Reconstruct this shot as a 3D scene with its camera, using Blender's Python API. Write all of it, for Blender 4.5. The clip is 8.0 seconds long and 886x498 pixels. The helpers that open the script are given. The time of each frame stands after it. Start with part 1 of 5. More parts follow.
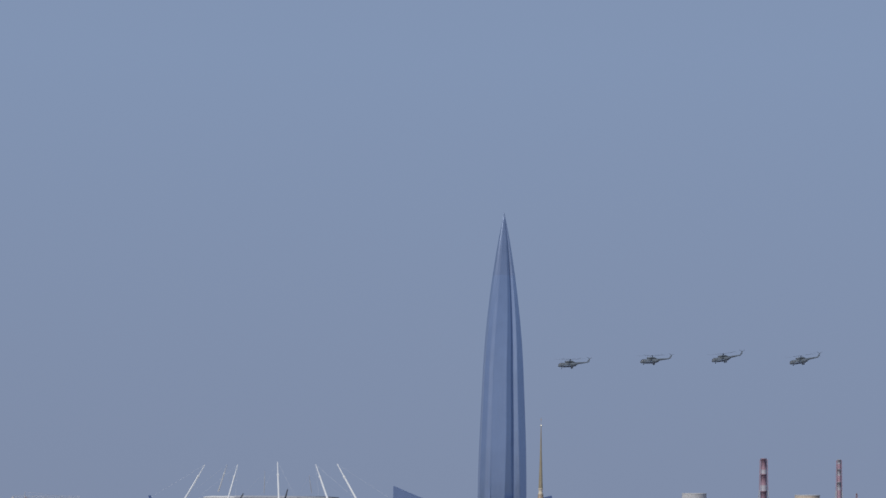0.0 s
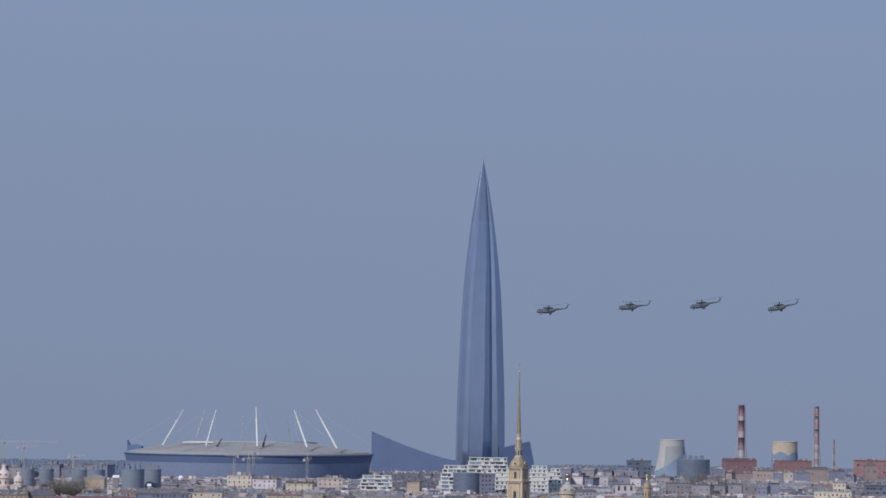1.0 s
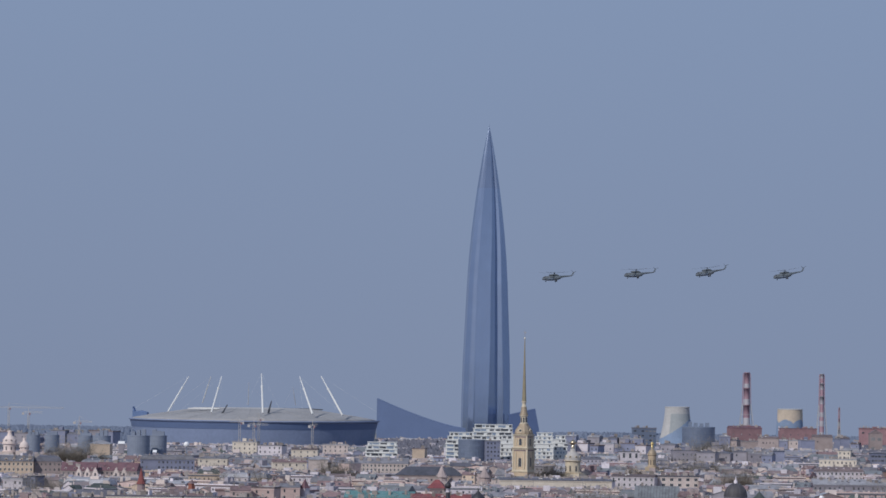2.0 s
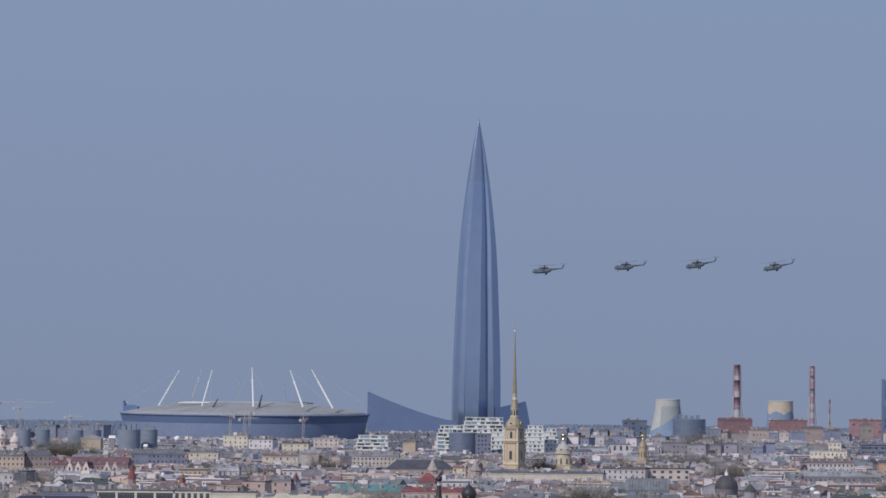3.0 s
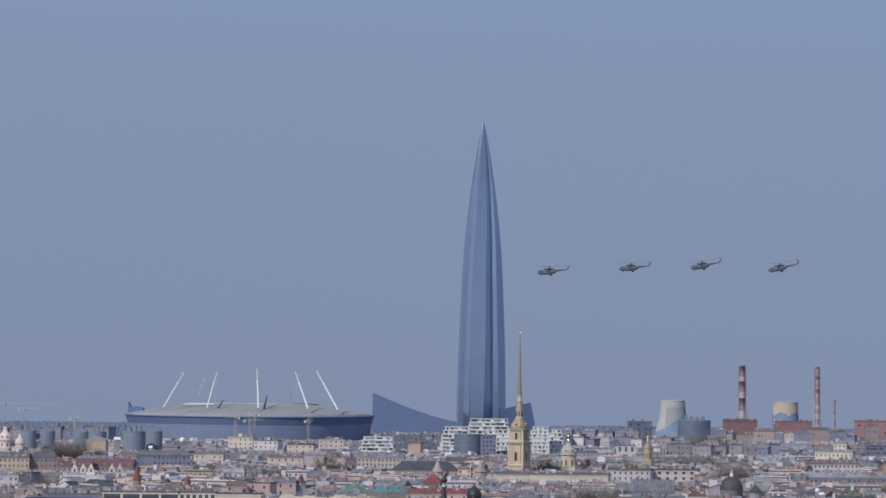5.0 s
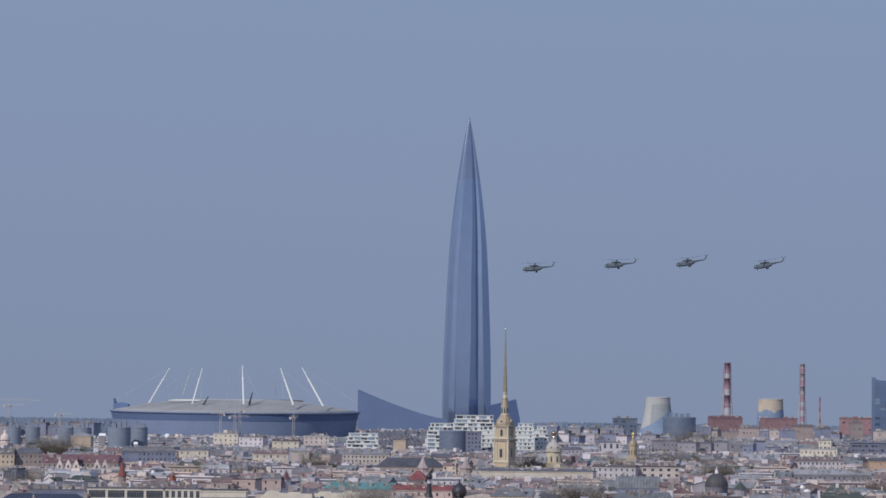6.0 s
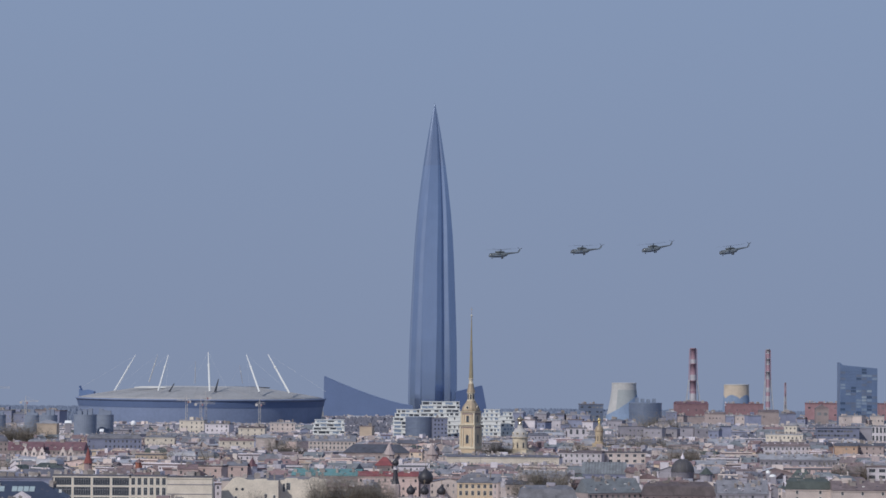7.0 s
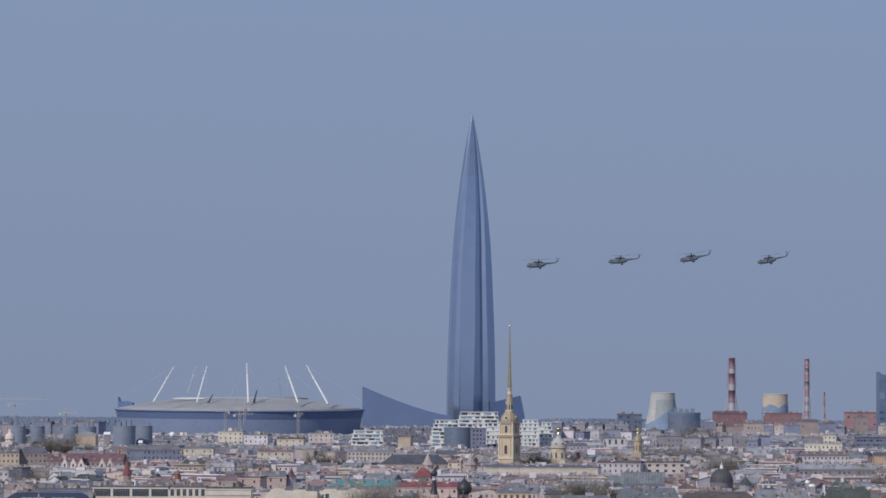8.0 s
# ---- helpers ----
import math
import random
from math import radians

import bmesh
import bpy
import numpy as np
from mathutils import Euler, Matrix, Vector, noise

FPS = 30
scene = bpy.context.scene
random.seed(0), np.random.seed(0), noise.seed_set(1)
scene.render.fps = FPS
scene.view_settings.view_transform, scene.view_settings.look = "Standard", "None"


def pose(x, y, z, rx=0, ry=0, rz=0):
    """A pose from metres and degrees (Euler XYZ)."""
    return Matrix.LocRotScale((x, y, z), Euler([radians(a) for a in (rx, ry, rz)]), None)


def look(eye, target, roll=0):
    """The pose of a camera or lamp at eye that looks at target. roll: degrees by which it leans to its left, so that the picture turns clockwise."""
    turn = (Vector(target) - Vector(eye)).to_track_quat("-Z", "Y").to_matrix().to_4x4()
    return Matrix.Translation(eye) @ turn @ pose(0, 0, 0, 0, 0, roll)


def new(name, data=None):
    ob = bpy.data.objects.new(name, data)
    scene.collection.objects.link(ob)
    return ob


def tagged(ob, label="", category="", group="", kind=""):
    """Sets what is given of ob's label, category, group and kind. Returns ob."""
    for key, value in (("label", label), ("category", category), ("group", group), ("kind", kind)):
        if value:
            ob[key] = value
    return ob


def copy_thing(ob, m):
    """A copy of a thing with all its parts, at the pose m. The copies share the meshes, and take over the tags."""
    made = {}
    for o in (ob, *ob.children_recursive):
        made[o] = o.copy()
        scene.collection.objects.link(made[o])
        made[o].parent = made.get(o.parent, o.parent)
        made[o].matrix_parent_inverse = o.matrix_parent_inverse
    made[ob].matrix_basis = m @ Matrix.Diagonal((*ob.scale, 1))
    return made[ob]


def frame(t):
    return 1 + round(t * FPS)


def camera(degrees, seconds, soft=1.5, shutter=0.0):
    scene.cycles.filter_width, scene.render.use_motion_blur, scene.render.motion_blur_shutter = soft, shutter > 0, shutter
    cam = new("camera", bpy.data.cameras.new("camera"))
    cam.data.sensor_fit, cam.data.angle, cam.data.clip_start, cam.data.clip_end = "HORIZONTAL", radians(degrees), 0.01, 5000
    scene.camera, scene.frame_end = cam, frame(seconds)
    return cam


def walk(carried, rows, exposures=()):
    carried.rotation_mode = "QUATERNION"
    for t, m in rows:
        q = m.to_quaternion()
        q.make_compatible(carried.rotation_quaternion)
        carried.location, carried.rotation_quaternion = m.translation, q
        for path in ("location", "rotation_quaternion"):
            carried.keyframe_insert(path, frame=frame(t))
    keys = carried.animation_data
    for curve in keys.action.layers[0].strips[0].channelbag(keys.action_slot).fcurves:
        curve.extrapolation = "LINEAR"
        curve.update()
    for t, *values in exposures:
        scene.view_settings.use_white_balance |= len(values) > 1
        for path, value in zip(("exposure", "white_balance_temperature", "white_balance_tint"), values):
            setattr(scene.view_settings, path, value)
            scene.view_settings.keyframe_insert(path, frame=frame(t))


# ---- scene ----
cam = camera(16.3, 8.0, soft=1.6)
walk(cam, [
    (0.0, pose(0, 0, 95, 93.9101, -0.5262, 0.4299)),
    (0.5, pose(0, 0, 95, 93.5452, -0.5337, 0.1419)),
    (1.0, pose(0, 0, 95, 92.9118, -0.6493, 0.0305)),
    (1.5, pose(0, 0, 95, 92.5306, -0.7646, 0.1602)),
    (2.0, pose(0, 0, 95, 92.2990, -0.7794, 0.1297)),
    (3.5, pose(0, 0, 95, 92.1700, -0.4805, -0.0750)),
    (4.0, pose(0, 0, 95, 92.2553, -0.4471, 0.0152)),
    (5.5, pose(0, 0, 95, 92.1620, -0.5864, -0.0013)),
    (6.0, pose(0, 0, 95, 92.1373, -0.6061, -0.2245)),
    (6.5, pose(0, 0, 95, 92.0411, -0.5525, -0.5277)),
    (7.0, pose(0, 0, 95, 91.8892, -0.4519, -0.8533)),
    (7.5, pose(0, 0, 95, 92.0029, -0.3350, -0.8235)),
    (8.0, pose(0, 0, 95, 92.0772, -0.2790, -0.1443)),
], exposures=[(0.0, -0.05), (2.0, -0.05), (3.5, 0.0), (8.0, 0.0)])

# ---- sky and sun ----
SUN_AZ, SUN_EL = radians(-143), radians(36)      # to the left of and behind the view
world = bpy.data.worlds.new("sky")
scene.world = world
world.use_nodes = True
wn, wl = world.node_tree.nodes, world.node_tree.links
sky = wn.new("ShaderNodeTexSky")
sky.sky_type, sky.sun_disc = "NISHITA", False
sky.sun_elevation, sky.sun_rotation = SUN_EL, SUN_AZ
sky.altitude, sky.air_density, sky.dust_density, sky.ozone_density = 100, 1.0, 0.6, 1.5
coord = wn.new("ShaderNodeTexCoord")
lift = wn.new("ShaderNodeVectorMath")            # lifts the sky's horizon band below the far edge of the land
lift.operation = "ADD"
lift.inputs[1].default_value = (0, 0, 0.4)
wl.new(coord.outputs["Generated"], lift.inputs[0])
wl.new(lift.outputs[0], sky.inputs["Vector"])
veil = wn.new("ShaderNodeMix")                     # thin spring haze evens out the blue
veil.data_type = "RGBA"
veil.inputs["Factor"].default_value = 0.75
wl.new(sky.outputs[0], veil.inputs["A"])
rise = wn.new("ShaderNodeSeparateXYZ")            # the haze is greyest at the horizon
span = wn.new("ShaderNodeMapRange")
span.inputs["From Min"].default_value, span.inputs["From Max"].default_value = -0.02, 0.13
tone = wn.new("ShaderNodeMix")
tone.data_type = "RGBA"
tone.inputs["A"].default_value = (2.33, 2.70, 3.80, 1)
tone.inputs["B"].default_value = (2.63, 3.40, 5.02, 1)
wl.new(coord.outputs["Generated"], rise.inputs[0])
wl.new(rise.outputs["Z"], span.inputs["Value"])
wl.new(span.outputs[0], tone.inputs["Factor"])
wl.new(tone.outputs["Result"], veil.inputs["B"])
wl.new(veil.outputs["Result"], wn["Background"].inputs["Color"])
wn["Background"].inputs["Strength"].default_value = 0.103

sun = new("sun", bpy.data.lights.new("sun", "SUN"))
sun.data.energy, sun.data.angle, sun.data.color = 2.35, radians(0.5), (1.0, 0.96, 0.90)
way = Vector((math.sin(SUN_AZ) * math.cos(SUN_EL), math.cos(SUN_AZ) * math.cos(SUN_EL), math.sin(SUN_EL)))
sun.matrix_world = look(way * 100, (0, 0, 0))


# ---- materials ----
def mat(name, color, rough=0.85, metal=0.0, vary=0.25, size=3.0, bump=0.2, spread=0.0, sheet=0.0):
    """A surface with two scales of colour variation, weather streaks and fine relief; size in metres."""
    m = bpy.data.materials.new(name)
    m.use_nodes = True
    n, l = m.node_tree.nodes, m.node_tree.links
    b = n["Principled BSDF"]
    b.inputs["Roughness"].default_value, b.inputs["Metallic"].default_value = rough, metal
    tc = n.new("ShaderNodeTexCoord")
    big, fine = n.new("ShaderNodeTexNoise"), n.new("ShaderNodeTexNoise")
    big.inputs["Scale"].default_value, fine.inputs["Scale"].default_value = 1.0 / size / 2.2, 1.0 / size * 4
    big.inputs["Detail"].default_value, fine.inputs["Detail"].default_value = 5, 3
    l.new(tc.outputs["Object"], big.inputs["Vector"])
    l.new(tc.outputs["Object"], fine.inputs["Vector"])
    add = n.new("ShaderNodeMath")
    add.operation = "ADD"
    l.new(big.outputs["Fac"], add.inputs[0])
    l.new(fine.outputs["Fac"], add.inputs[1])
    rng = n.new("ShaderNodeMapRange")
    rng.inputs["From Min"].default_value, rng.inputs["From Max"].default_value = 0.6, 1.4
    rng.inputs["To Min"].default_value, rng.inputs["To Max"].default_value = 1 - vary, 1 + vary * 0.6
    l.new(add.outputs[0], rng.inputs["Value"])
    value = rng.outputs[0]
    if spread:
        info, mul = n.new("ShaderNodeObjectInfo"), n.new("ShaderNodeMath")
        r2 = n.new("ShaderNodeMapRange")
        r2.inputs["To Min"].default_value, r2.inputs["To Max"].default_value = 1 - spread, 1 + spread
        l.new(info.outputs["Random"], r2.inputs["Value"])
        mul.operation = "MULTIPLY"
        l.new(value, mul.inputs[0])
        l.new(r2.outputs[0], mul.inputs[1])
        piece, r3, mul3 = n.new("ShaderNodeNewGeometry"), n.new("ShaderNodeMapRange"), n.new("ShaderNodeMath")
        r3.inputs["To Min"].default_value, r3.inputs["To Max"].default_value = 1 - spread, 1 + spread * 0.8
        l.new(piece.outputs["Random Per Island"], r3.inputs["Value"])
        mul3.operation = "MULTIPLY"
        l.new(mul.outputs[0], mul3.inputs[0])
        l.new(r3.outputs[0], mul3.inputs[1])
        value = mul3.outputs[0]
    hsv = n.new("ShaderNodeHueSaturation")
    hsv.inputs["Color"].default_value = (*color, 1)
    if sheet:                                           # mended sheets of different age
        cell, r4, mul4 = n.new("ShaderNodeTexVoronoi"), n.new("ShaderNodeMapRange"), n.new("ShaderNodeMath")
        cell.distance = "CHEBYCHEV"
        cell.inputs["Scale"].default_value = 1.0 / sheet
        l.new(tc.outputs["Object"], cell.inputs["Vector"])
        tone1 = n.new("ShaderNodeSeparateColor")
        l.new(cell.outputs["Color"], tone1.inputs[0])
        r4.inputs["To Min"].default_value, r4.inputs["To Max"].default_value = 0.84, 1.15
        l.new(tone1.outputs[0], r4.inputs["Value"])
        mul4.operation = "MULTIPLY"
        l.new(value, mul4.inputs[0])
        l.new(r4.outputs[0], mul4.inputs[1])
        value = mul4.outputs[0]
        r5 = n.new("ShaderNodeMapRange")
        r5.inputs["To Min"].default_value, r5.inputs["To Max"].default_value = 0.492, 0.508
        l.new(tone1.outputs[1], r5.inputs["Value"])
        l.new(r5.outputs[0], hsv.inputs["Hue"])
    l.new(value, hsv.inputs["Value"])
    l.new(hsv.outputs[0], b.inputs["Base Color"])
    if bump:
        bp = n.new("ShaderNodeBump")
        bp.inputs["Strength"].default_value, bp.inputs["Distance"].default_value = bump, 0.05
        l.new(fine.outputs["Fac"], bp.inputs["Height"])
        l.new(bp.outputs[0], b.inputs["Normal"])
    return m


# most wall and roof tints lean blue and mauve to include haze
PLASTER = {
    "cream": mat("plaster_cream", (0.67, 0.57, 0.535), spread=0.16),
    "white": mat("plaster_white", (0.717, 0.660, 0.707), spread=0.14),
    "pink": mat("plaster_pink", (0.66, 0.505, 0.475), spread=0.16),
    "yellow": mat("plaster_yellow", (0.615, 0.490, 0.389), spread=0.16),
    "tan": mat("plaster_tan", (0.451, 0.370, 0.362), spread=0.18),
    "grey": mat("plaster_grey", (0.389, 0.365, 0.416), spread=0.18),
    "brown": mat("plaster_brown", (0.307, 0.235, 0.243), spread=0.18),
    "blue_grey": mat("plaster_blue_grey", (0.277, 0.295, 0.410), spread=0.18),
    "pale_yellow": mat("plaster_pale_yellow", (0.75, 0.665, 0.57), spread=0.05),
    "orange": mat("plaster_orange", (0.70, 0.49, 0.37), spread=0.16),
    "ochre": mat("plaster_warm_ochre", (0.717, 0.560, 0.410), spread=0.08),
}
ROOF = {
    "grey": mat("roof_grey_metal", (0.225, 0.222, 0.25), 0.6, 0.1, 0.35, 2.0, spread=0.22, sheet=3.0),
    "dark": mat("roof_dark_metal", (0.133, 0.132, 0.162), 0.6, 0.0, 0.3, 2.0, spread=0.22, sheet=3.0),
    "rust": mat("roof_rusty_metal", (0.231, 0.158, 0.162), 0.75, 0.0, 0.4, 2.0, spread=0.25, sheet=2.6),
    "brown": mat("roof_brown_metal", (0.184, 0.145, 0.151), 0.7, 0.0, 0.35, 2.0, spread=0.25, sheet=2.6),
    "green": mat("roof_green_metal", (0.08, 0.095, 0.09), 0.65, 0.0, 0.3, 2.0, spread=0.25, sheet=3.0),
    "pale": mat("roof_pale_zinc", (0.36, 0.355, 0.385), 0.5, 0.15, 0.3, 2.0, spread=0.2, sheet=3.0),
    "slate": mat("roof_teal_grey_metal", (0.19, 0.205, 0.225), 0.7, 0.0, 0.3, 2.0, spread=0.12, sheet=3.0),
    "charcoal": mat("roof_charcoal_metal", (0.085, 0.09, 0.118), 0.7, 0.0, 0.3, 2.0, sheet=3.0),
    "red": mat("roof_red_metal", (0.29, 0.085, 0.09), 0.6, 0.0, 0.3, 2.0, sheet=4.0),
    "teal": mat("roof_teal_copper", (0.118, 0.250, 0.265), 0.6, 0.0, 0.3, 2.0, sheet=3.0),
    "maroon": mat("roof_maroon_tile", (0.184, 0.100, 0.119), 0.7, 0.0, 0.3, 2.0, sheet=3.0),
    "navy": mat("roof_navy_metal", (0.051, 0.064, 0.108), 0.45, 0.1, 0.3, 2.0),
}
PANE = mat("window_pane", (0.085, 0.092, 0.11), 0.2, 0.0, 0.5, 1.5, 0.0)
CURTAIN = mat("curtained_pane", (0.24, 0.235, 0.245), 0.3, 0.0, 0.4, 1.5, 0.0, spread=0.3)
WHITE = mat("white_paint", (0.78, 0.78, 0.76), 0.5, 0.0, 0.12, 4.0)
CHIM = mat("chimney_plaster", (0.42, 0.37, 0.35), spread=0.35)
GOLD = mat("gilded_metal", (0.80, 0.61, 0.28), 0.3, 0.8, 0.2, 1.5)
SPIRE_GOLD = mat("dull_spire_gilding", (0.38, 0.32, 0.21), 0.5, 0.4, 0.2, 1.5)
GILT = mat("weathered_gilding", (0.41, 0.325, 0.235), 0.55, 0.2, 0.3, 1.5)
TOWER_GLASS = mat("blue_tower_glass", (0.32, 0.395, 0.545), 0.2, 0.80, 0.08, 9.0, 0.03)
TOWER_STEEL = mat("grey_spire_cladding", (0.30, 0.36, 0.49), 0.22, 0.8, 0.10, 6.0, 0.04)
TOWER_SEAM = mat("tower_valley_metal", (0.30, 0.38, 0.54), 0.25, 0.74, 0.1, 5.0, 0.05)
WEDGE_GLASS = mat("dark_blue_glass", (0.13, 0.185, 0.335), 0.7, 0.0, 0.10, 8.0, 0.05)
ANNEX_GLASS = mat("deep_blue_glass", (0.08, 0.125, 0.26), 0.5, 0.0, 0.10, 8.0, 0.05)
SHELL = mat("stadium_blue_cladding", (0.235, 0.29, 0.44), 0.8, 0.0, 0.14, 12.0, 0.05)
ROOFSHEET = mat("stadium_roof_membrane", (0.37, 0.36, 0.365), 0.7, 0.0, 0.25, 12.0)
DARKMET = mat("dark_painted_steel", (0.08, 0.09, 0.11), 0.5, 0.2, 0.2, 3.0)
CRANE_YEL = mat("crane_pale_steel", (0.60, 0.56, 0.53), 0.6, 0.0, 0.2, 2.0)
# chimney red, paled towards the colour of the distance haze
HAZED_RED = mat("hazed_red_chimney_paint", (0.43, 0.275, 0.33), 0.7, 0.0, 0.25, 4.0)
HALL_BLUE = mat("hall_blue_paint", (0.155, 0.235, 0.43), 0.7, 0.0, 0.2, 4.0)
BRICK_RED = mat("red_brick", (0.35, 0.21, 0.23), 0.85, 0.0, 0.3, 3.0, spread=0.15)
# white chimney bands, greyed by the same painted-in haze
HAZED_WHITE = mat("hazed_white_paint", (0.49, 0.47, 0.51), 0.7, 0.0, 0.2, 4.0)
CONC = mat("pale_concrete", (0.50, 0.49, 0.485), 0.85, 0.0, 0.2, 8.0)
BLUE_PAINT = mat("blue_mural_paint", (0.23, 0.305, 0.44), 0.8, 0.0, 0.2, 5.0)
OCHRE_PAINT = mat("ochre_mural_paint", (0.60, 0.50, 0.40), 0.8, 0.0, 0.25, 5.0)
OFFICE_GLASS = mat("office_glass", (0.22, 0.26, 0.35), 0.35, 0.4, 0.2, 6.0, 0.02)
OFFICE_BLUE = mat("blue_office_glass", (0.195, 0.265, 0.41), 0.3, 0.4, 0.2, 6.0, 0.02)
TANK = mat("gasholder_grey", (0.24, 0.275, 0.355), 0.7, 0.0, 0.2, 4.0)
BLACK_DOME = mat("black_dome_metal", (0.055, 0.053, 0.065), 0.5, 0.2, 0.2, 1.0)
# helicopter paints shifted to blue-grey, with the haze in the colour
HAZED_OLIVE = mat("hazed_helicopter_olive", (0.155, 0.185, 0.215), 0.6, 0.0, 0.7, 0.7, sheet=1.6)
BELLY = mat("helicopter_grey_paint", (0.16, 0.20, 0.26), 0.6, 0.0, 0.2, 1.2)
RUBBER = mat("black_rubber", (0.02, 0.02, 0.02), 0.8)
BARK = mat("bare_tree_bark", (0.18, 0.15, 0.125), 0.9, 0.0, 0.3, 0.5)
TWIG = mat("bare_twigs", (0.48, 0.43, 0.37), 0.9, 0.0, 0.35, 1.5, spread=0.25)
tn, tl = TWIG.node_tree.nodes, TWIG.node_tree.links      # thin twigs and buds let light through
thin, both = tn.new("ShaderNodeBsdfTranslucent"), tn.new("ShaderNodeMixShader")
thin.inputs["Color"].default_value = (0.42, 0.37, 0.31, 1)
both.inputs["Fac"].default_value = 0.45
tl.new(tn["Principled BSDF"].outputs[0], both.inputs[1])
tl.new(thin.outputs[0], both.inputs[2])
tl.new(both.outputs[0], tn["Material Output"].inputs["Surface"])
# near-white colour that stands in for sun glints among the roofs
GLINT_WHITE = mat("glint_white_shell", (0.9, 0.9, 0.9), 0.4, 0.0, 0.05, 2.0)
GROUND = mat("city_ground", (0.24, 0.23, 0.22), 0.95, 0.0, 0.4, 40.0)
# blue haze of the distance is mixed into this canopy colour
HAZED_WOODS = mat("hazed_wood_canopy", (0.17, 0.205, 0.285), 0.95, 0.0, 0.2, 10.0)


# ---- mesh helpers ----
def box(bm, x0, x1, y0, y1, z0, z1, mi=0):
    v = [bm.verts.new(p) for p in ((x0, y0, z0), (x1, y0, z0), (x1, y1, z0), (x0, y1, z0), (x0, y0, z1), (x1, y0, z1), (x1, y1, z1), (x0, y1, z1))]
    for q in ((0, 3, 2, 1), (4, 5, 6, 7), (0, 1, 5, 4), (1, 2, 6, 5), (2, 3, 7, 6), (3, 0, 4, 7)):
        bm.faces.new([v[i] for i in q]).material_index = mi


def rings(bm, loops, close=True, smooth=False, mi=0):
    """Skin over closed loops of equal length; capped at both ends."""
    vs = [[bm.verts.new(p) for p in lp] for lp in loops]
    k = len(vs[0])
    for a, b in zip(vs, vs[1:]):
        for i in range(k):
            fc = bm.faces.new((a[i], a[(i + 1) % k], b[(i + 1) % k], b[i]))
            fc.smooth, fc.material_index = smooth, mi
    if close:
        bm.faces.new([bm.verts.new(p) for p in loops[0]][::-1]).material_index = mi
        bm.faces.new([bm.verts.new(p) for p in loops[-1]]).material_index = mi


def lathe(bm, profile, k=20, cx=0.0, cy=0.0, smooth=True, turn=0.0, mi=0):
    """A turned body from (radius, height) pairs."""
    rings(bm, [[(cx + max(r, 0.01) * math.cos(turn + 2 * math.pi * i / k), cy + max(r, 0.01) * math.sin(turn + 2 * math.pi * i / k), z) for i in range(k)]
               for r, z in profile], smooth=smooth, mi=mi)


def rod(bm, a, b, r0, r1=None, k=6):
    a, b = Vector(a), Vector(b)
    q = (b - a).to_track_quat("Z", "Y")
    r1 = r0 if r1 is None else r1
    rings(bm, [[tuple(c + q @ Vector((r * math.cos(2 * math.pi * i / k), r * math.sin(2 * math.pi * i / k), 0))) for i in range(k)]
               for c, r in ((a, r0), (b, r1))])


def prism(bm, outline, y0, y1, mi=0):
    """An outline in x and z, pushed from y0 to y1."""
    rings(bm, [[(x, y0, z) for x, z in outline], [(x, y1, z) for x, z in outline]], mi=mi)


def mesh_of(name, bm, *materials):
    me = bpy.data.meshes.new(name)
    bmesh.ops.recalc_face_normals(bm, faces=bm.faces[:])
    bm.to_mesh(me)
    bm.free()
    for m in materials:
        me.materials.append(m)
    return me


def part(name, bm, material, parent, label="", at=None):
    """Links a bmesh, or a mesh already made, as one mesh under a thing or part."""
    me = bm if isinstance(bm, bpy.types.Mesh) else mesh_of(name, bm, *(material if isinstance(material, tuple) else (material,)))
    ob = new(name, me)
    ob.parent = parent
    if at:
        ob.location = at
    return tagged(ob, label)


def thing(name, m, label, category, group="", kind=""):
    ob = new(name)
    ob.matrix_basis = m
    ob.empty_display_size = 1
    return tagged(ob, label, category, group, kind)


def B():
    return bmesh.new()


# ---- ground and distance ----
bm = B()
G = 24
gv = [[bm.verts.new((-3000 + 6000 * i / G, -1500 + 6480 * j / G, 0.0)) for i in range(G + 1)] for j in range(G + 1)]
for j in range(G):
    for i in range(G):
        bm.faces.new((gv[j][i], gv[j][i + 1], gv[j + 1][i + 1], gv[j + 1][i]))
tagged(new("ground", mesh_of("ground", bm, GROUND)), "grey-brown city ground between the houses", "ground", kind="structure")


def far_woods(name, y, depth, z, rough, x0, x1, seed, canopy=None, label="dark hazy belt of far woods on the horizon"):
    """A long wood as many small clumps with an uneven top."""
    rnd = random.Random(seed)
    verts, faces = [], []
    x = x0
    while x < x1:
        for k in range(7):
            r = rnd.uniform(2.5, 4.5)
            cx, cy = x + rnd.uniform(-4, 4), y + rnd.uniform(0, depth)
            slope = 0.45 + 0.55 * min(1.0, (cy - y) / depth * 1.3)          # lower trees at the near edge
            cz = z * slope * (0.85 + 0.15 * noise.noise((x / 120, seed, 0))) + rnd.uniform(-2, 2) * rough - r
            b = len(verts)
            turn = rnd.random()
            ring = [(cx + r * math.cos(turn + a * 1.2566), cy + r * math.sin(turn + a * 1.2566)) for a in range(5)]
            verts += [(p, q, cz + rnd.uniform(-1, 1)) for p, q in ring] + [(p, q, 0.0) for p, q in ring]
            verts.append((cx + rnd.uniform(-1, 1), cy, cz + r))
            for a in range(5):
                n = (a + 1) % 5
                faces += [(b + a, b + n, b + 10), (b + 5 + a, b + 5 + n, b + n, b + a)]
        x += rnd.uniform(0.9, 1.8)
    me = bpy.data.meshes.new(name)
    me.from_pydata(verts, [], faces)
    me.materials.append(canopy or HAZED_WOODS)
    return tagged(new(name, me), label, "woods", kind="stuff")


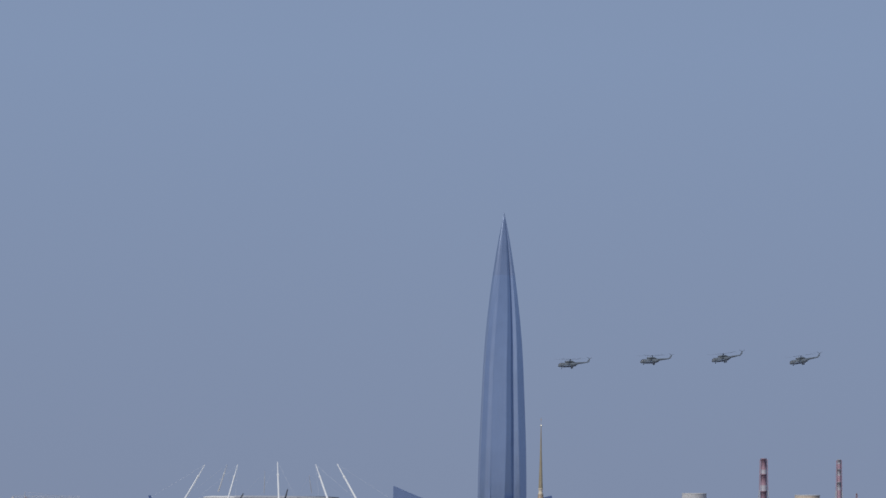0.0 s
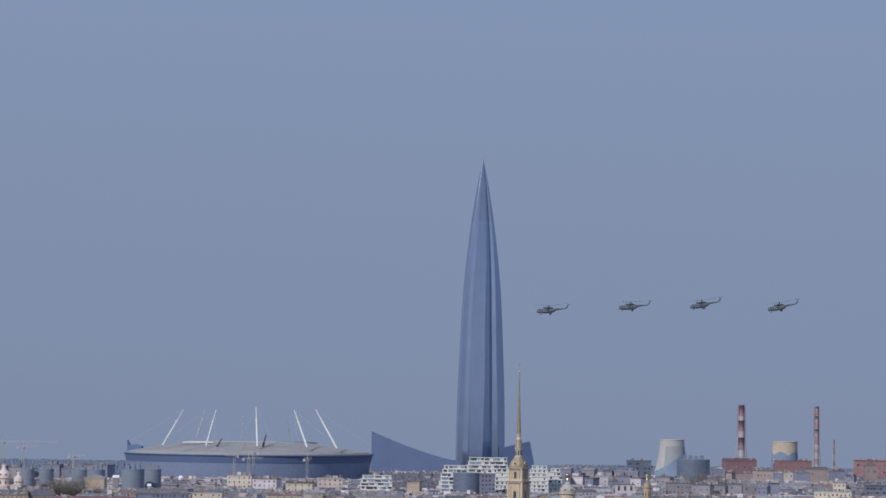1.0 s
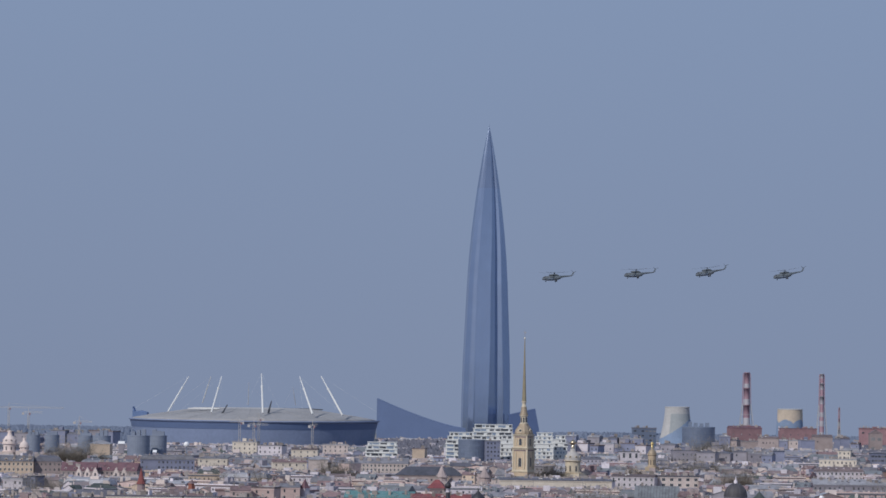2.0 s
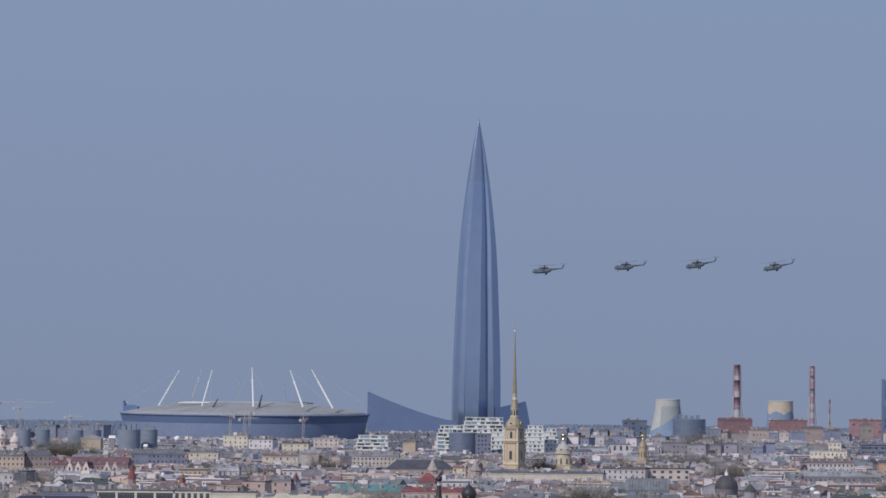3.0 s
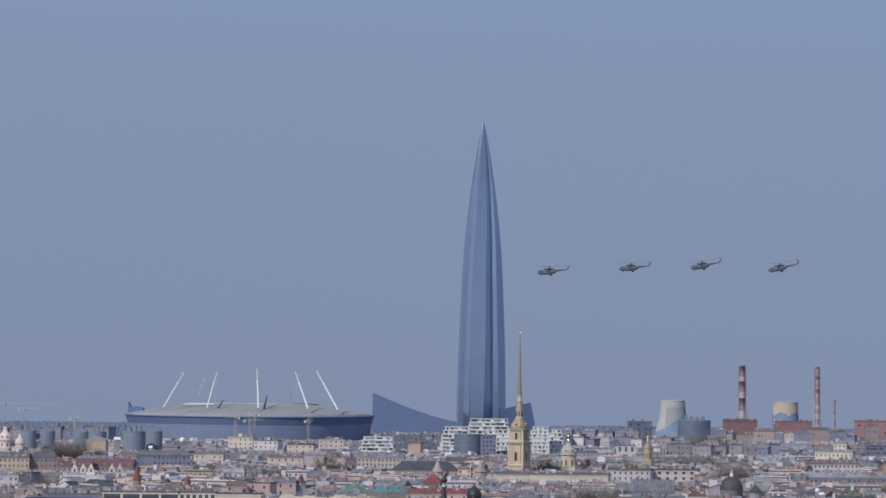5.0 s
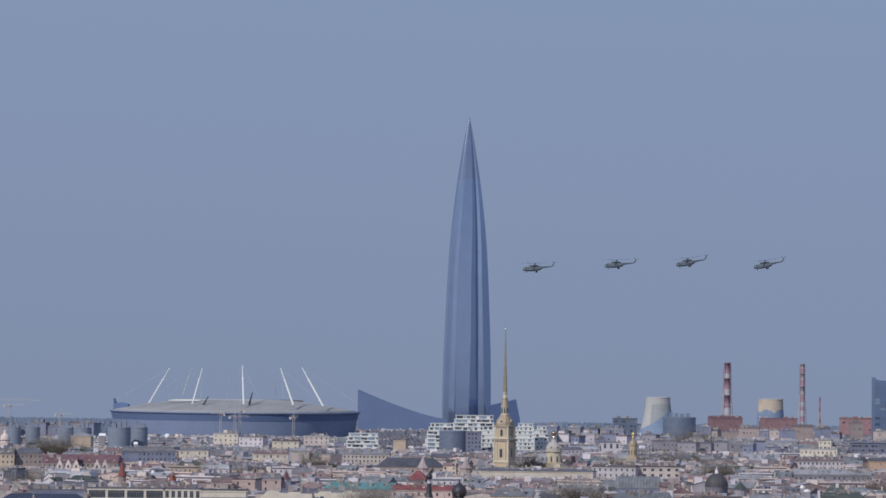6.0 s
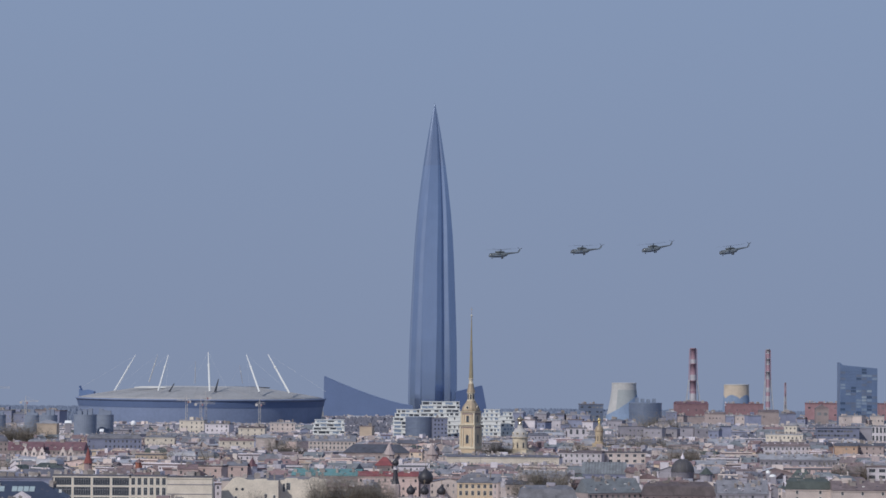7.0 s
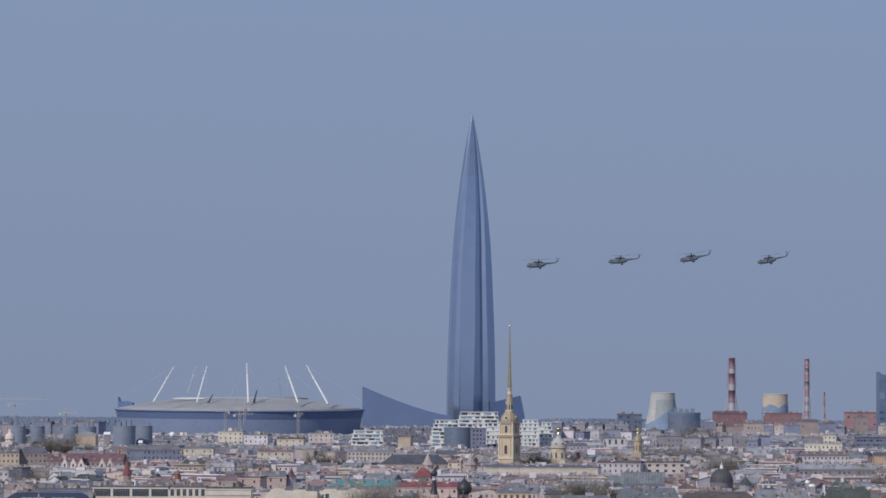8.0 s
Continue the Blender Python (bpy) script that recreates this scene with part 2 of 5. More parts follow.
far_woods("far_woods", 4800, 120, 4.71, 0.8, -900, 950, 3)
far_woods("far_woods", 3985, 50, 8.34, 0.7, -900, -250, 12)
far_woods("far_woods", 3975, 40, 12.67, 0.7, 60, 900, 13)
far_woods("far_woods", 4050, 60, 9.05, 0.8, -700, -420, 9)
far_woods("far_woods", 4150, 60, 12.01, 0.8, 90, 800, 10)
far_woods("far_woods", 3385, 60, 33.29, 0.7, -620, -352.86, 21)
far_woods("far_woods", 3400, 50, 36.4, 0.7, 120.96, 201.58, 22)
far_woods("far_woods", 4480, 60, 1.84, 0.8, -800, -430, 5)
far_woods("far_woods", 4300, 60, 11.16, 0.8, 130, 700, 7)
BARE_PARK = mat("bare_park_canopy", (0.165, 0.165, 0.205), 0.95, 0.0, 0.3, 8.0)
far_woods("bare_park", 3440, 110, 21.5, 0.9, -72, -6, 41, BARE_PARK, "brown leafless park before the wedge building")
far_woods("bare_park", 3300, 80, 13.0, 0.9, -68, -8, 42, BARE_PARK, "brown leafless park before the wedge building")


# ---- the tall tower ----
def spire_tower(x, y, h):
    """Five petals round a core, twisting a quarter turn from foot to needle."""
    t = thing("skyscraper", pose(x, y, 0), "needle-shaped blue glass skyscraper with twisting petals", "skyscraper")
    prof = [(0, 36), (0.06, 36.6), (0.14, 36.2), (0.24, 35.2), (0.33, 33.6), (0.42, 31.8), (0.50, 30.2), (0.58, 27.8), (0.66, 24.4),
            (0.74, 20.2), (0.80, 16.6), (0.86, 12.4), (0.91, 8.7), (0.95, 5.2), (0.98, 2.4), (1.0, 0.25)]

    def radius(u):
        for (a, ra), (b, rb) in zip(prof, prof[1:]):
            if u <= b:
                return ra + (rb - ra) * (u - a) / (b - a)
        return 0.25

    levels = [i / 90 for i in range(91)]
    crown = 72                                          # the grey clad top begins at this level
    for petal in range(5):
        loops = []
        for u in levels:
            r = radius(u)
            mid = -101 + 72 * petal + (3 * u if u < 0.5 else 1.5 + 26 * (u - 0.5))   # turns slowly, faster towards the needle
            half = 16 + min(4, 13 * u)
            loop = []
            for a, q in ((-27, 0.81), (-half, 0.985), (-half + 1.5, 1.0), (half - 1.5, 1.0), (half, 0.985), (half + 13, 0.90), (45.2, 0.81), (20, 0.5), (-15, 0.5)):
                loop.append((r * q * math.cos(radians(mid + a)), r * q * math.sin(radians(mid + a)), u * h))
            loops.append(loop)
        bm = B()
        rings(bm, loops[:crown + 1], smooth=False)
        pt = part("petal", bm, TOWER_GLASS, t)
        bm = B()
        rings(bm, loops[crown:], smooth=False)
        part("petal_top", bm, TOWER_STEEL, pt, "grey metal cladding of the needle top")
    bm = B()
    rings(bm, [[(0.66 * radius(u) * math.cos(2 * math.pi * i / 30), 0.66 * radius(u) * math.sin(2 * math.pi * i / 30), u * h * 0.998) for i in range(30)] for u in levels])
    part("core", bm, TOWER_SEAM, t, "recessed dark seams between petals")
    bm = B()
    rod(bm, (0, 0, h - 6), (0, 0, h + 2), 0.5, 0.1)
    part("needle", bm, DARKMET, t)


spire_tower(52.99, 4550, 459.36)


def low_wing(name, label, outline, y, depth, material, ribs):
    t = thing(name, pose(0, y, 0), label, "office building")
    bm = B()
    prism(bm, outline, 0, depth)
    part("glass_body", bm, material, t)
    top = outline[2:]
    for (xa, za), (xb, zb) in zip(top, top[1:]):
        bm = B()
        prism(bm, [(xa, za), (xb, zb), (xb, zb + 0.6), (xa, za + 0.6)], -0.05, depth + 0.05)
        part("roof_edge", bm, material, t)
    x0, x1 = min(p[0] for p in outline), max(p[0] for p in outline)
    for k in range(1, ribs):
        x = x0 + (x1 - x0) * k / ribs
        z = 0
        for (xa, za), (xb, zb) in zip(top, top[1:]):
            if min(xa, xb) <= x <= max(xa, xb):
                z = za + (zb - za) * (x - xa) / (xb - xa)
        bm = B()
        box(bm, x - 0.2, x + 0.2, -0.12, 0.1, 0, max(z - 1, 3))
        part("mullion", bm, material, t)


WX0, WX1, WZ1 = -103.69, 23.33, 56.92
low_wing("wedge_building", "dark blue glass wedge building with a sloping concave roof",
         [(WX1, 0), (WX0, 0)] + [(WX0 + (WX1 - WX0) * k / 8, WZ1 - (WZ1 - 15.45) * (1 - (1 - k / 8) ** 1.35)) for k in range(9)],
         4420, 60, WEDGE_GLASS, 1)
low_wing("tilted_annex", "dark blue glass annex with a tilted roof beside the tower",
         [(129.92, 0), (85.79, 0), (85.59, 35.37), (106.8, 40.48), (123.93, 44.72), (129.91, 14.58)],
         4480, 50, ANNEX_GLASS, 1)


# ---- stadium ----
def stadium(x, y, r, zedge, ztop):
    t = thing("stadium", pose(x, y, 0), "round blue stadium with a pale domed roof and white masts", "stadium")
    bm = B()
    lathe(bm, [(r * 0.93, 0), (r * 0.955, zedge * 0.4), (r * 0.97, zedge - 9.0)], 72)
    part("bowl", bm, SHELL, t, "dark blue clad bowl wall")
    # top strip of the bowl, a darker blue than the wall beneath
    bm = B()
    lathe(bm, [(r * 0.972, zedge - 9.0), (r * 0.984, zedge - 2.5)], 72)
    part("under_eave_band", bm, WEDGE_GLASS, t, "darker blue band below the roof")
    bm = B()
    lathe(bm, [(r * 0.98, zedge - 2.5), (r * 0.992, zedge - 1.0), (r, zedge), (r * 0.97, zedge + 0.6)], 72)
    part("eave_ring", bm, SHELL, t)
    bm = B()
    lathe(bm, [(r * 0.965, zedge + 0.1)] + [(r * (0.97 - 0.55 * k / 8), zedge + 0.6 + (ztop - zedge) * (k / 8) ** 0.88) for k in range(9)], 72)
    roofp = part("roof", bm, ROOFSHEET, t, "pale grey domed roof membrane")
    for k in range(24):
        a = 2 * math.pi * k / 24
        bm = B()
        for s in range(4):
            p0, p1 = [(r * (0.97 - 0.55 * q / 4) * math.cos(a), r * (0.97 - 0.55 * q / 4) * math.sin(a), zedge + 0.65 + (ztop - zedge) * (q / 4) ** 0.88) for q in (s, s + 1)]
            rod(bm, p0, p1, 0.22, 0.22, 4)
        part("roof_rib", bm, ROOFSHEET, roofp)
    bm = B()
    lathe(bm, [(r * 0.36, ztop - 3), (r * 0.40, ztop - 0.5), (r * 0.36, ztop + 0.8), (r * 0.2, ztop + 1.0)], 48)
    part("roof_crown", bm, CONC, t)
    return t


SD = 3550
ST = stadium(-223.53, SD, 143.97, 39.13, 51.42)
ST_C = Vector((-223.53, SD, 0))


def mast(foot, top, thick, back):
    """A leaning mast under the roof's cable net: lower box, collar, thin upper tube and two stays."""
    foot, top = Vector(foot) - ST_C, Vector(top) - ST_C
    mid = foot.lerp(top, 0.66)
    bm = B()
    thick *= 0.58
    rod(bm, foot, mid, thick, thick * 0.85, 8)
    p = part("mast", bm, WHITE, ST, "white leaning steel mast")
    bm = B()
    rod(bm, mid - (top - foot) * 0.01, mid + (top - foot) * 0.025, thick * 1.25, thick * 1.25, 8)
    part("collar", bm, WHITE, p)
    bm = B()
    rod(bm, mid, top, thick * 0.6, thick * 0.4, 8)
    part("mast_tip", bm, WHITE, p)
    for s in (-1, 1):
        bm = B()
        rod(bm, top, foot + Vector((s * 22 + back[0], back[1], 1)), 0.04, 0.04, 4)
        part("stay_cable", bm, WHITE, p)


mast((-315.52, 3470, 47.68), (-295.12, 3500, 87.7), 1.7, (-20, 10))
mast((-265.22, 3450, 47.79), (-257.33, 3490, 88.07), 1.8, (-12, -20))
mast((-207.33, 3440, 47.85), (-211.86, 3480, 91.7), 1.9, (0, -20))
mast((-152.53, 3450, 47.61), (-169.42, 3490, 88.92), 1.9, (12, -20))
mast((-119.85, 3470, 46.4), (-145.63, 3500, 89.77), 1.9, (20, 10))
mast((-290.6, 3640, 56.37), (-278.68, 3610, 87.71), 1.3, (-8, 12))
mast((-238.1, 3660, 54.67), (-235.74, 3630, 80.82), 0.8, (0, 12))
mast((-181.51, 3650, 55.32), (-183.5, 3620, 76.07), 0.8, (8, 12))


def roof_beam(name, x0, x1, y, z, h, material, label):
    bm = B()
    w = (x1 - x0) / 2
    prism(bm, [(-w, 0), (w * 0.96, 0), (w, h * 0.6), (w * 0.5, h), (-w * 0.5, h), (-w, h * 0.5)], -2, 2)
    p = part(name, bm, material, ST, label)
    p.location = Vector(((x0 + x1) / 2, y, z)) - ST_C


roof_beam("roof_track", -295.07, -259.41, 3490, 50.99, 1.8, WHITE, "white sliding-roof track")
roof_beam("roof_track", -213.31, -145.1, 3560, 50.45, 2.0, DARKMET, "dark roof rail")
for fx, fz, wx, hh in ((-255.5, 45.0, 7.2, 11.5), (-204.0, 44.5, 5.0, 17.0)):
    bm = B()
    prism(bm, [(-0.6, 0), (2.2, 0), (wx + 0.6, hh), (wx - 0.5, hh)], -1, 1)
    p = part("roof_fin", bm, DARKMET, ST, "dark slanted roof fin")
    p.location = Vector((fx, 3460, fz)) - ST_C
t = thing("sports_hall", pose(-363.43, 3640, 0), "bright blue hall roof beside the stadium", "hall")
bm = B()
prism(bm, [(-8, 0), (9, 0), (9, 44.39), (1, 46.38), (-6, 45.71), (-8, 50.97)], -12, 12)
part("hall_body", bm, HALL_BLUE, t)


# ---- cathedral bell tower and its small domes ----
def arch_window(bm, x, y, z, w, h):
    k = 7
    out = [(x - w / 2, z), (x + w / 2, z)] + [(x + w / 2 * math.cos(math.pi * i / k), z + h - w / 2 + w / 2 * math.sin(math.pi * i / k)) for i in range(k + 1)]
    prism(bm, out, y - 0.12, y + 0.3)


def tier(t, z0, z1, half, name, win, material):
    """One square storey of the bell tower: body, cornice, corner pilasters, window on each face."""
    bm = B()
    box(bm, -half, half, -half, half, z0, z1)
    body = part(name, bm, material, t)
    bm = B()
    for e, a, b in ((0.35, z1 - 1.5, z1 - 0.9), (0.8, z1 - 0.9, z1 - 0.3), (1.3, z1 - 0.3, z1)):
        box(bm, -half - e, half + e, -half - e, half + e, a, b)
    part("cornice", bm, WHITE_STONE, body)
    for sx in (-1, 1):
        for sy in (-1, 1):
            bm = B()
            box(bm, sx * half - 0.6, sx * half + 0.6, sy * half - 0.6, sy * half + 0.6, z0, z1 - 1.5)
            part("pilaster", bm, WHITE_STONE, body)
    # thin brown band directly below the cornice
    bm = B()
    box(bm, -half - 0.12, half + 0.12, -half - 0.12, half + 0.12, z1 - 2.5, z1 - 1.55)
    part("frieze", bm, PLASTER["brown"], body, "dark brown band below the cornice")
    bm = B()
    box(bm, -half - 0.5, half + 0.5, -half - 0.5, half + 0.5, z0, z0 + 0.9)
    part("plinth", bm, WHITE_STONE, body)
    for k in range(4):
        for sx in (-0.62, 0.62):
            bm = B()
            rod(bm, (sx * half, -half - 0.25, z0 + 0.9), (sx * half, -half - 0.25, z1 - 2.5), 0.55, 0.48, 8)
            p = part("column", bm, WHITE_STONE, body)
            p.rotation_euler[2] = k * math.pi / 2
    for k in range(4):
        bm = B()
        arch_window(bm, 0, -half - 0.05, z0 + (z1 - z0) * 0.18, win[0], win[1])
        w = part("window", bm, PANE, body)
        w.rotation_euler[2] = k * math.pi / 2
        bm = B()
        for s in (-1, 1):
            box(bm, s * (win[0] / 2 + 0.4) - 0.3, s * (win[0] / 2 + 0.4) + 0.3, -half - 0.35, -half + 0.1, z0 + (z1 - z0) * 0.16, z0 + (z1 - z0) * 0.2 + win[1])
        fr = part("window_frame", bm, WHITE_STONE, body)
        fr.rotation_euler[2] = k * math.pi / 2


WHITE_STONE = mat("pale_stone_trim", (0.66, 0.575, 0.445), 0.8, 0.0, 0.2, 1.5)
BELL_YELLOW = mat("bell_tower_ochre", (0.63, 0.495, 0.355), 0.8, 0.0, 0.25, 2.0)
CD = 2380
zs = {k: v for k, v in (("ball", 122.48), ("cone0", 74.28), ("ring0", 69.94), ("cup0", 63.43), ("lant0", 56.93),
                        ("dome0", 49.0), ("t2", 38.7), ("t3", 22.2))}
BT = thing("bell_tower", pose(57.23, CD, 0, 0, 0, -27), "ochre baroque bell tower with a tall gilded spire", "bell tower")
bm = B()
box(bm, -6.5, 6.5, -6.5, 6.5, 0, zs["t3"] - 2.2)
BASE = part("base_storey", bm, BELL_YELLOW, BT)
bm = B()
for e, a, b in ((6.8, -2.2, -1.8), (7.1, -1.8, -1.35), (6.6, -1.35, -1.0)):
    box(bm, -e, e, -e, e, zs["t3"] + a, zs["t3"] + b)
part("base_cornice", bm, WHITE_STONE, BASE)
tier(BT, zs["t3"] - 1, zs["t2"], 5.9, "lower_storey", (2.3, 6.6), BELL_YELLOW)
tier(BT, zs["t2"], zs["dome0"], 5.35, "upper_storey", (2.1, 5.2), BELL_YELLOW)
bm = B()
hd = zs["lant0"] - zs["dome0"]
rings(bm, [[(s * c[0], s * c[1], zs["dome0"] + hd * q) for c in ((-1, -0.6), (-0.6, -1), (0.6, -1), (1, -0.6), (1, 0.6), (0.6, 1), (-0.6, 1), (-1, 0.6))]
           for q, s in ((0, 6.0), (0.12, 6.1), (0.3, 5.8), (0.5, 5.1), (0.7, 4.15), (0.86, 3.3), (1.0, 2.95))])
dm = part("dome", bm, GILT, BT, "weathered gilded dome")
for k in range(4):
    bm = B()
    lathe(bm, [(1.5, -0.35), (1.5, 0.35)], 14)
    p = part("round_window_frame", bm, WHITE_STONE, dm)
    a = k * math.pi / 2
    p.location = (5.8 * math.sin(a), -5.8 * math.cos(a), zs["dome0"] + hd * 0.36)
    p.rotation_euler = (math.pi / 2, 0, a)
    bm = B()
    lathe(bm, [(0.9, -0.45), (0.9, 0.5)], 12)
    q = part("round_window", bm, PANE, dm)
    q.location, q.rotation_euler = p.location, p.rotation_euler
bm = B()
lathe(bm, [(3.3, zs["lant0"]), (3.3, zs["lant0"] + 0.7), (2.7, zs["lant0"] + 0.8), (2.7, zs["cup0"] - 0.7), (3.3, zs["cup0"] - 0.5), (3.3, zs["cup0"])], 8, smooth=False)
ln = part("lantern", bm, WHITE_STONE, BT)
for k in range(8):
    bm = B()
    arch_window(bm, 0, -2.56, zs["lant0"] + 1.2, 1.1, zs["cup0"] - zs["lant0"] - 2.6)
    p = part("lantern_window", bm, PANE, ln)
    p.rotation_euler[2] = k * math.pi / 4 + math.pi / 8
bm = B()
lathe(bm, [(3.2, zs["cup0"]), (3.0, zs["cup0"] + 1.4), (2.3, zs["cup0"] + 3.4), (2.1, zs["ring0"] - 0.2)], 12)
part("cupola", bm, GILT, BT)
bm = B()
lathe(bm, [(1.7, zs["ring0"] - 0.2), (2.0, zs["ring0"] + 0.4), (1.5, zs["ring0"] + 0.8), (1.5, zs["cone0"] - 0.8), (2.1, zs["cone0"] - 0.3), (1.9, zs["cone0"])], 12)
part("spire_collar", bm, WHITE_STONE, BT)
bm = B()
lathe(bm, [(1.75, zs["cone0"]), (1.2, zs["cone0"] + 14), (0.72, zs["cone0"] + 29), (0.28, zs["ball"] - 0.8)], 8, smooth=False)
part("spire", bm, SPIRE_GOLD, BT, "slender gilded spire")
bm = B()
lathe(bm, [(0.05, zs["ball"] - 0.9), (0.65, zs["ball"] - 0.5), (0.8, zs["ball"]), (0.6, zs["ball"] + 0.6), (0.05, zs["ball"] + 0.9)], 10)
part("ball", bm, mat("bright_gilded_ball", (0.92, 0.85, 0.70), 0.25, 0.6, 0.1, 1.0), BT, "bright gilded ball")
bm = B()
rod(bm, (0, 0, zs["ball"] + 0.7), (0, 0, zs["ball"] + 6.2), 0.14)
rod(bm, (-1.2, 0, zs["ball"] + 4.6), (1.2, 0, zs["ball"] + 4.6), 0.12)
part("cross", bm, GILT, BT)


def domed_church(x, y, ztop, zdome, zdrum, zlow, r, body, dome, ball, label, name="domed_drum"):
    t = thing(name, pose(x, y, 0, 0, 0, -22), label, "church")
    bm = B()
    box(bm, -r * 1.25, r * 1.25, -r * 1.25, r * 1.25, 0, zlow)
    part("nave", bm, body, t)
    bm = B()
    lathe(bm, [(r, zlow), (r * 1.08, zlow + 0.6), (r * 0.92, zlow + 0.8), (r * 0.92, zdrum - 0.9), (r * 1.1, zdrum - 0.5), (r * 1.1, zdrum)], 24, smooth=False)
    d = part("drum", bm, body, t)
    for k in range(8):
        bm = B()
        arch_window(bm, 0, -r * 0.92, zlow + 1.6, r * 0.17, (zdrum - zlow) * 0.42)
        p = part("drum_window", bm, PANE, d)
        p.rotation_euler[2] = k * math.pi / 4
    hd = zdome - zdrum
    bm = B()
    lathe(bm, [(r * 1.0, zdrum), (r * 0.98, zdrum + hd * 0.18), (r * 0.88, zdrum + hd * 0.42), (r * 0.62, zdrum + hd * 0.66), (r * 0.36, zdrum + hd * 0.78), (r * 0.31, zdome), (r * 0.30, zdome + 0.2)], 20)
    dp = part("dome", bm, dome, t)
    for k in range(8 if r > 5 else 0):
        bm = B()
        lathe(bm, [(r * 0.17, -0.3), (r * 0.17, 0.3), (r * 0.11, 0.32), (r * 0.11, -0.3)], 12)
        p = part("round_window_frame", bm, body, dp)
        a = k * math.pi / 4
        p.location, p.rotation_euler = (r * 0.93 * math.sin(a), -r * 0.93 * math.cos(a), zdrum + hd * 0.3), (math.pi / 2, 0, a)
        bm = B()
        lathe(bm, [(r * 0.11, -0.2), (r * 0.11, 0.2)], 12)
        q = part("round_window", bm, PANE, dp)
        q.location, q.rotation_euler = p.location, p.rotation_euler
    hb = ztop - zdome
    bm = B()
    lathe(bm, [(r * 0.27, zdome), (r * 0.25, zdome + hb * 0.35), (r * 0.2, zdome + hb * 0.4), (r * 0.42, zdome + hb * 0.62), (r * 0.40, zdome + hb * 0.75), (r * 0.12, zdome + hb * 0.95), (0.05, ztop)], 14)
    part("gilded_bulb", bm, ball, t)
    bm = B()
    rod(bm, (0, 0, ztop - 0.3), (0, 0, ztop + 2.4), 0.1)
    rod(bm, (-0.7, 0, ztop + 1.6), (0.7, 0, ztop + 1.6), 0.1)
    part("cross", bm, GILT, t)
    return t


domed_church(96.84, 2420, 44.77, 37.27, 28.46, 18.33, 6.5, mat("ochre_drum_wall", (0.72, 0.62, 0.48), 0.8), mat("tan_dome_sheet", (0.47, 0.445, 0.43), 0.75), mat("dull_bulb_gilding", (0.55, 0.46, 0.34), 0.22, 0.85), "cream drum with a white dome and gilded bulb")
domed_church(162.56, 2480, 42.77, 37.35, 32.38, 22.45, 3.5, mat("ochre_church_wall", (0.52, 0.41, 0.29), 0.8), GILT, GOLD, "narrow ochre church tower with a gilded top")
domed_church(-382.97, 2700, 40.13, 37.67, 28.82, 21.45, 6.2, PLASTER["cream"], PLASTER["cream"], PLASTER["cream"], "pale church drum with a cream dome")
domed_church(-368.8, 2690, 34.09, 32.13, 26.25, 22.82, 4.3, PLASTER["cream"], PLASTER["cream"], PLASTER["cream"], "small pale church drum with a cream dome")


# ---- power station ----
PD = 3800


def striped_chimney(x, y, z1, r, label, bands, lattice):
    """bands: heights from the top, red and white by turns, the first red unless it is negative."""
    t = thing("factory_chimney", pose(x, y, 0), label, "chimney", "power station chimneys")
    zt = 24.0
    red, b, k = bands[0] > 0, z1, 0
    while b > zt + 0.1:
        a = max(zt, b - abs(bands[k % len(bands)]))
        ra, rb = [r * (0.88 + 0.34 * (z1 - q) / (z1 - zt)) for q in (a, b)]
        bm = B()
        lathe(bm, [(ra, a), (rb, b)] + ([(rb * 1.14, b), (rb * 1.14, b + 1.2)] if k in (0, 2, 4) else []), 18)
        part("chimney_band", bm, HAZED_RED if red else HAZED_WHITE, t, "red painted band" if red else "white painted band")
        red, b, k = not red, a, k + 1
    bm = B()
    lathe(bm, [(r * 1.7, 0), (r * 1.5, 12), (r * 1.25, zt)], 18)
    part("chimney_foot", bm, CONC, t)
    if lattice:
        for s in ((-1, -1), (1, -1), (1, 1), (-1, 1)):
            bm = B()
            rod(bm, (s[0] * r * 3.2, s[1] * r * 3.2, 0), (s[0] * r * 1.3, s[1] * r * 1.3, (zt + z1) * 0.5), 0.35)
            for q in range(4):                          # ties between the legs
                w0 = r * (3.2 - 1.9 * (q + 1) / 5)
                rod(bm, (s[0] * w0, s[1] * w0, (zt + z1) * 0.1 * (q + 1)), (-s[1] * w0, s[0] * w0, (zt + z1) * 0.1 * (q + 1)), 0.2)
            part("brace", bm, CONC, t)
            bm = B()
            rod(bm, (s[0] * r * 1.3, s[1] * r * 1.3, (zt + z1) * 0.5), (s[0] * r * 1.1, s[1] * r * 1.1, z1), 0.3)
            part("brace", bm, HAZED_RED, t)


striped_chimney(364.23, PD, 99.89, 3.8, "tall red and white striped factory chimney", (12.7, 6.2, 12.7, 8.0, 15.0, 9.5), True)
striped_chimney(462.43, PD + 50, 99.46, 2.6, "red and white striped chimney in a steel frame", (-4.6, 7.0, 7.0, 9.0, 9.0, 10.0, 6.0), True)
striped_chimney(490.49, PD + 100, 58.0, 0.75, "thin red and white flue beside the power station", (-9.0, 5.0), True)


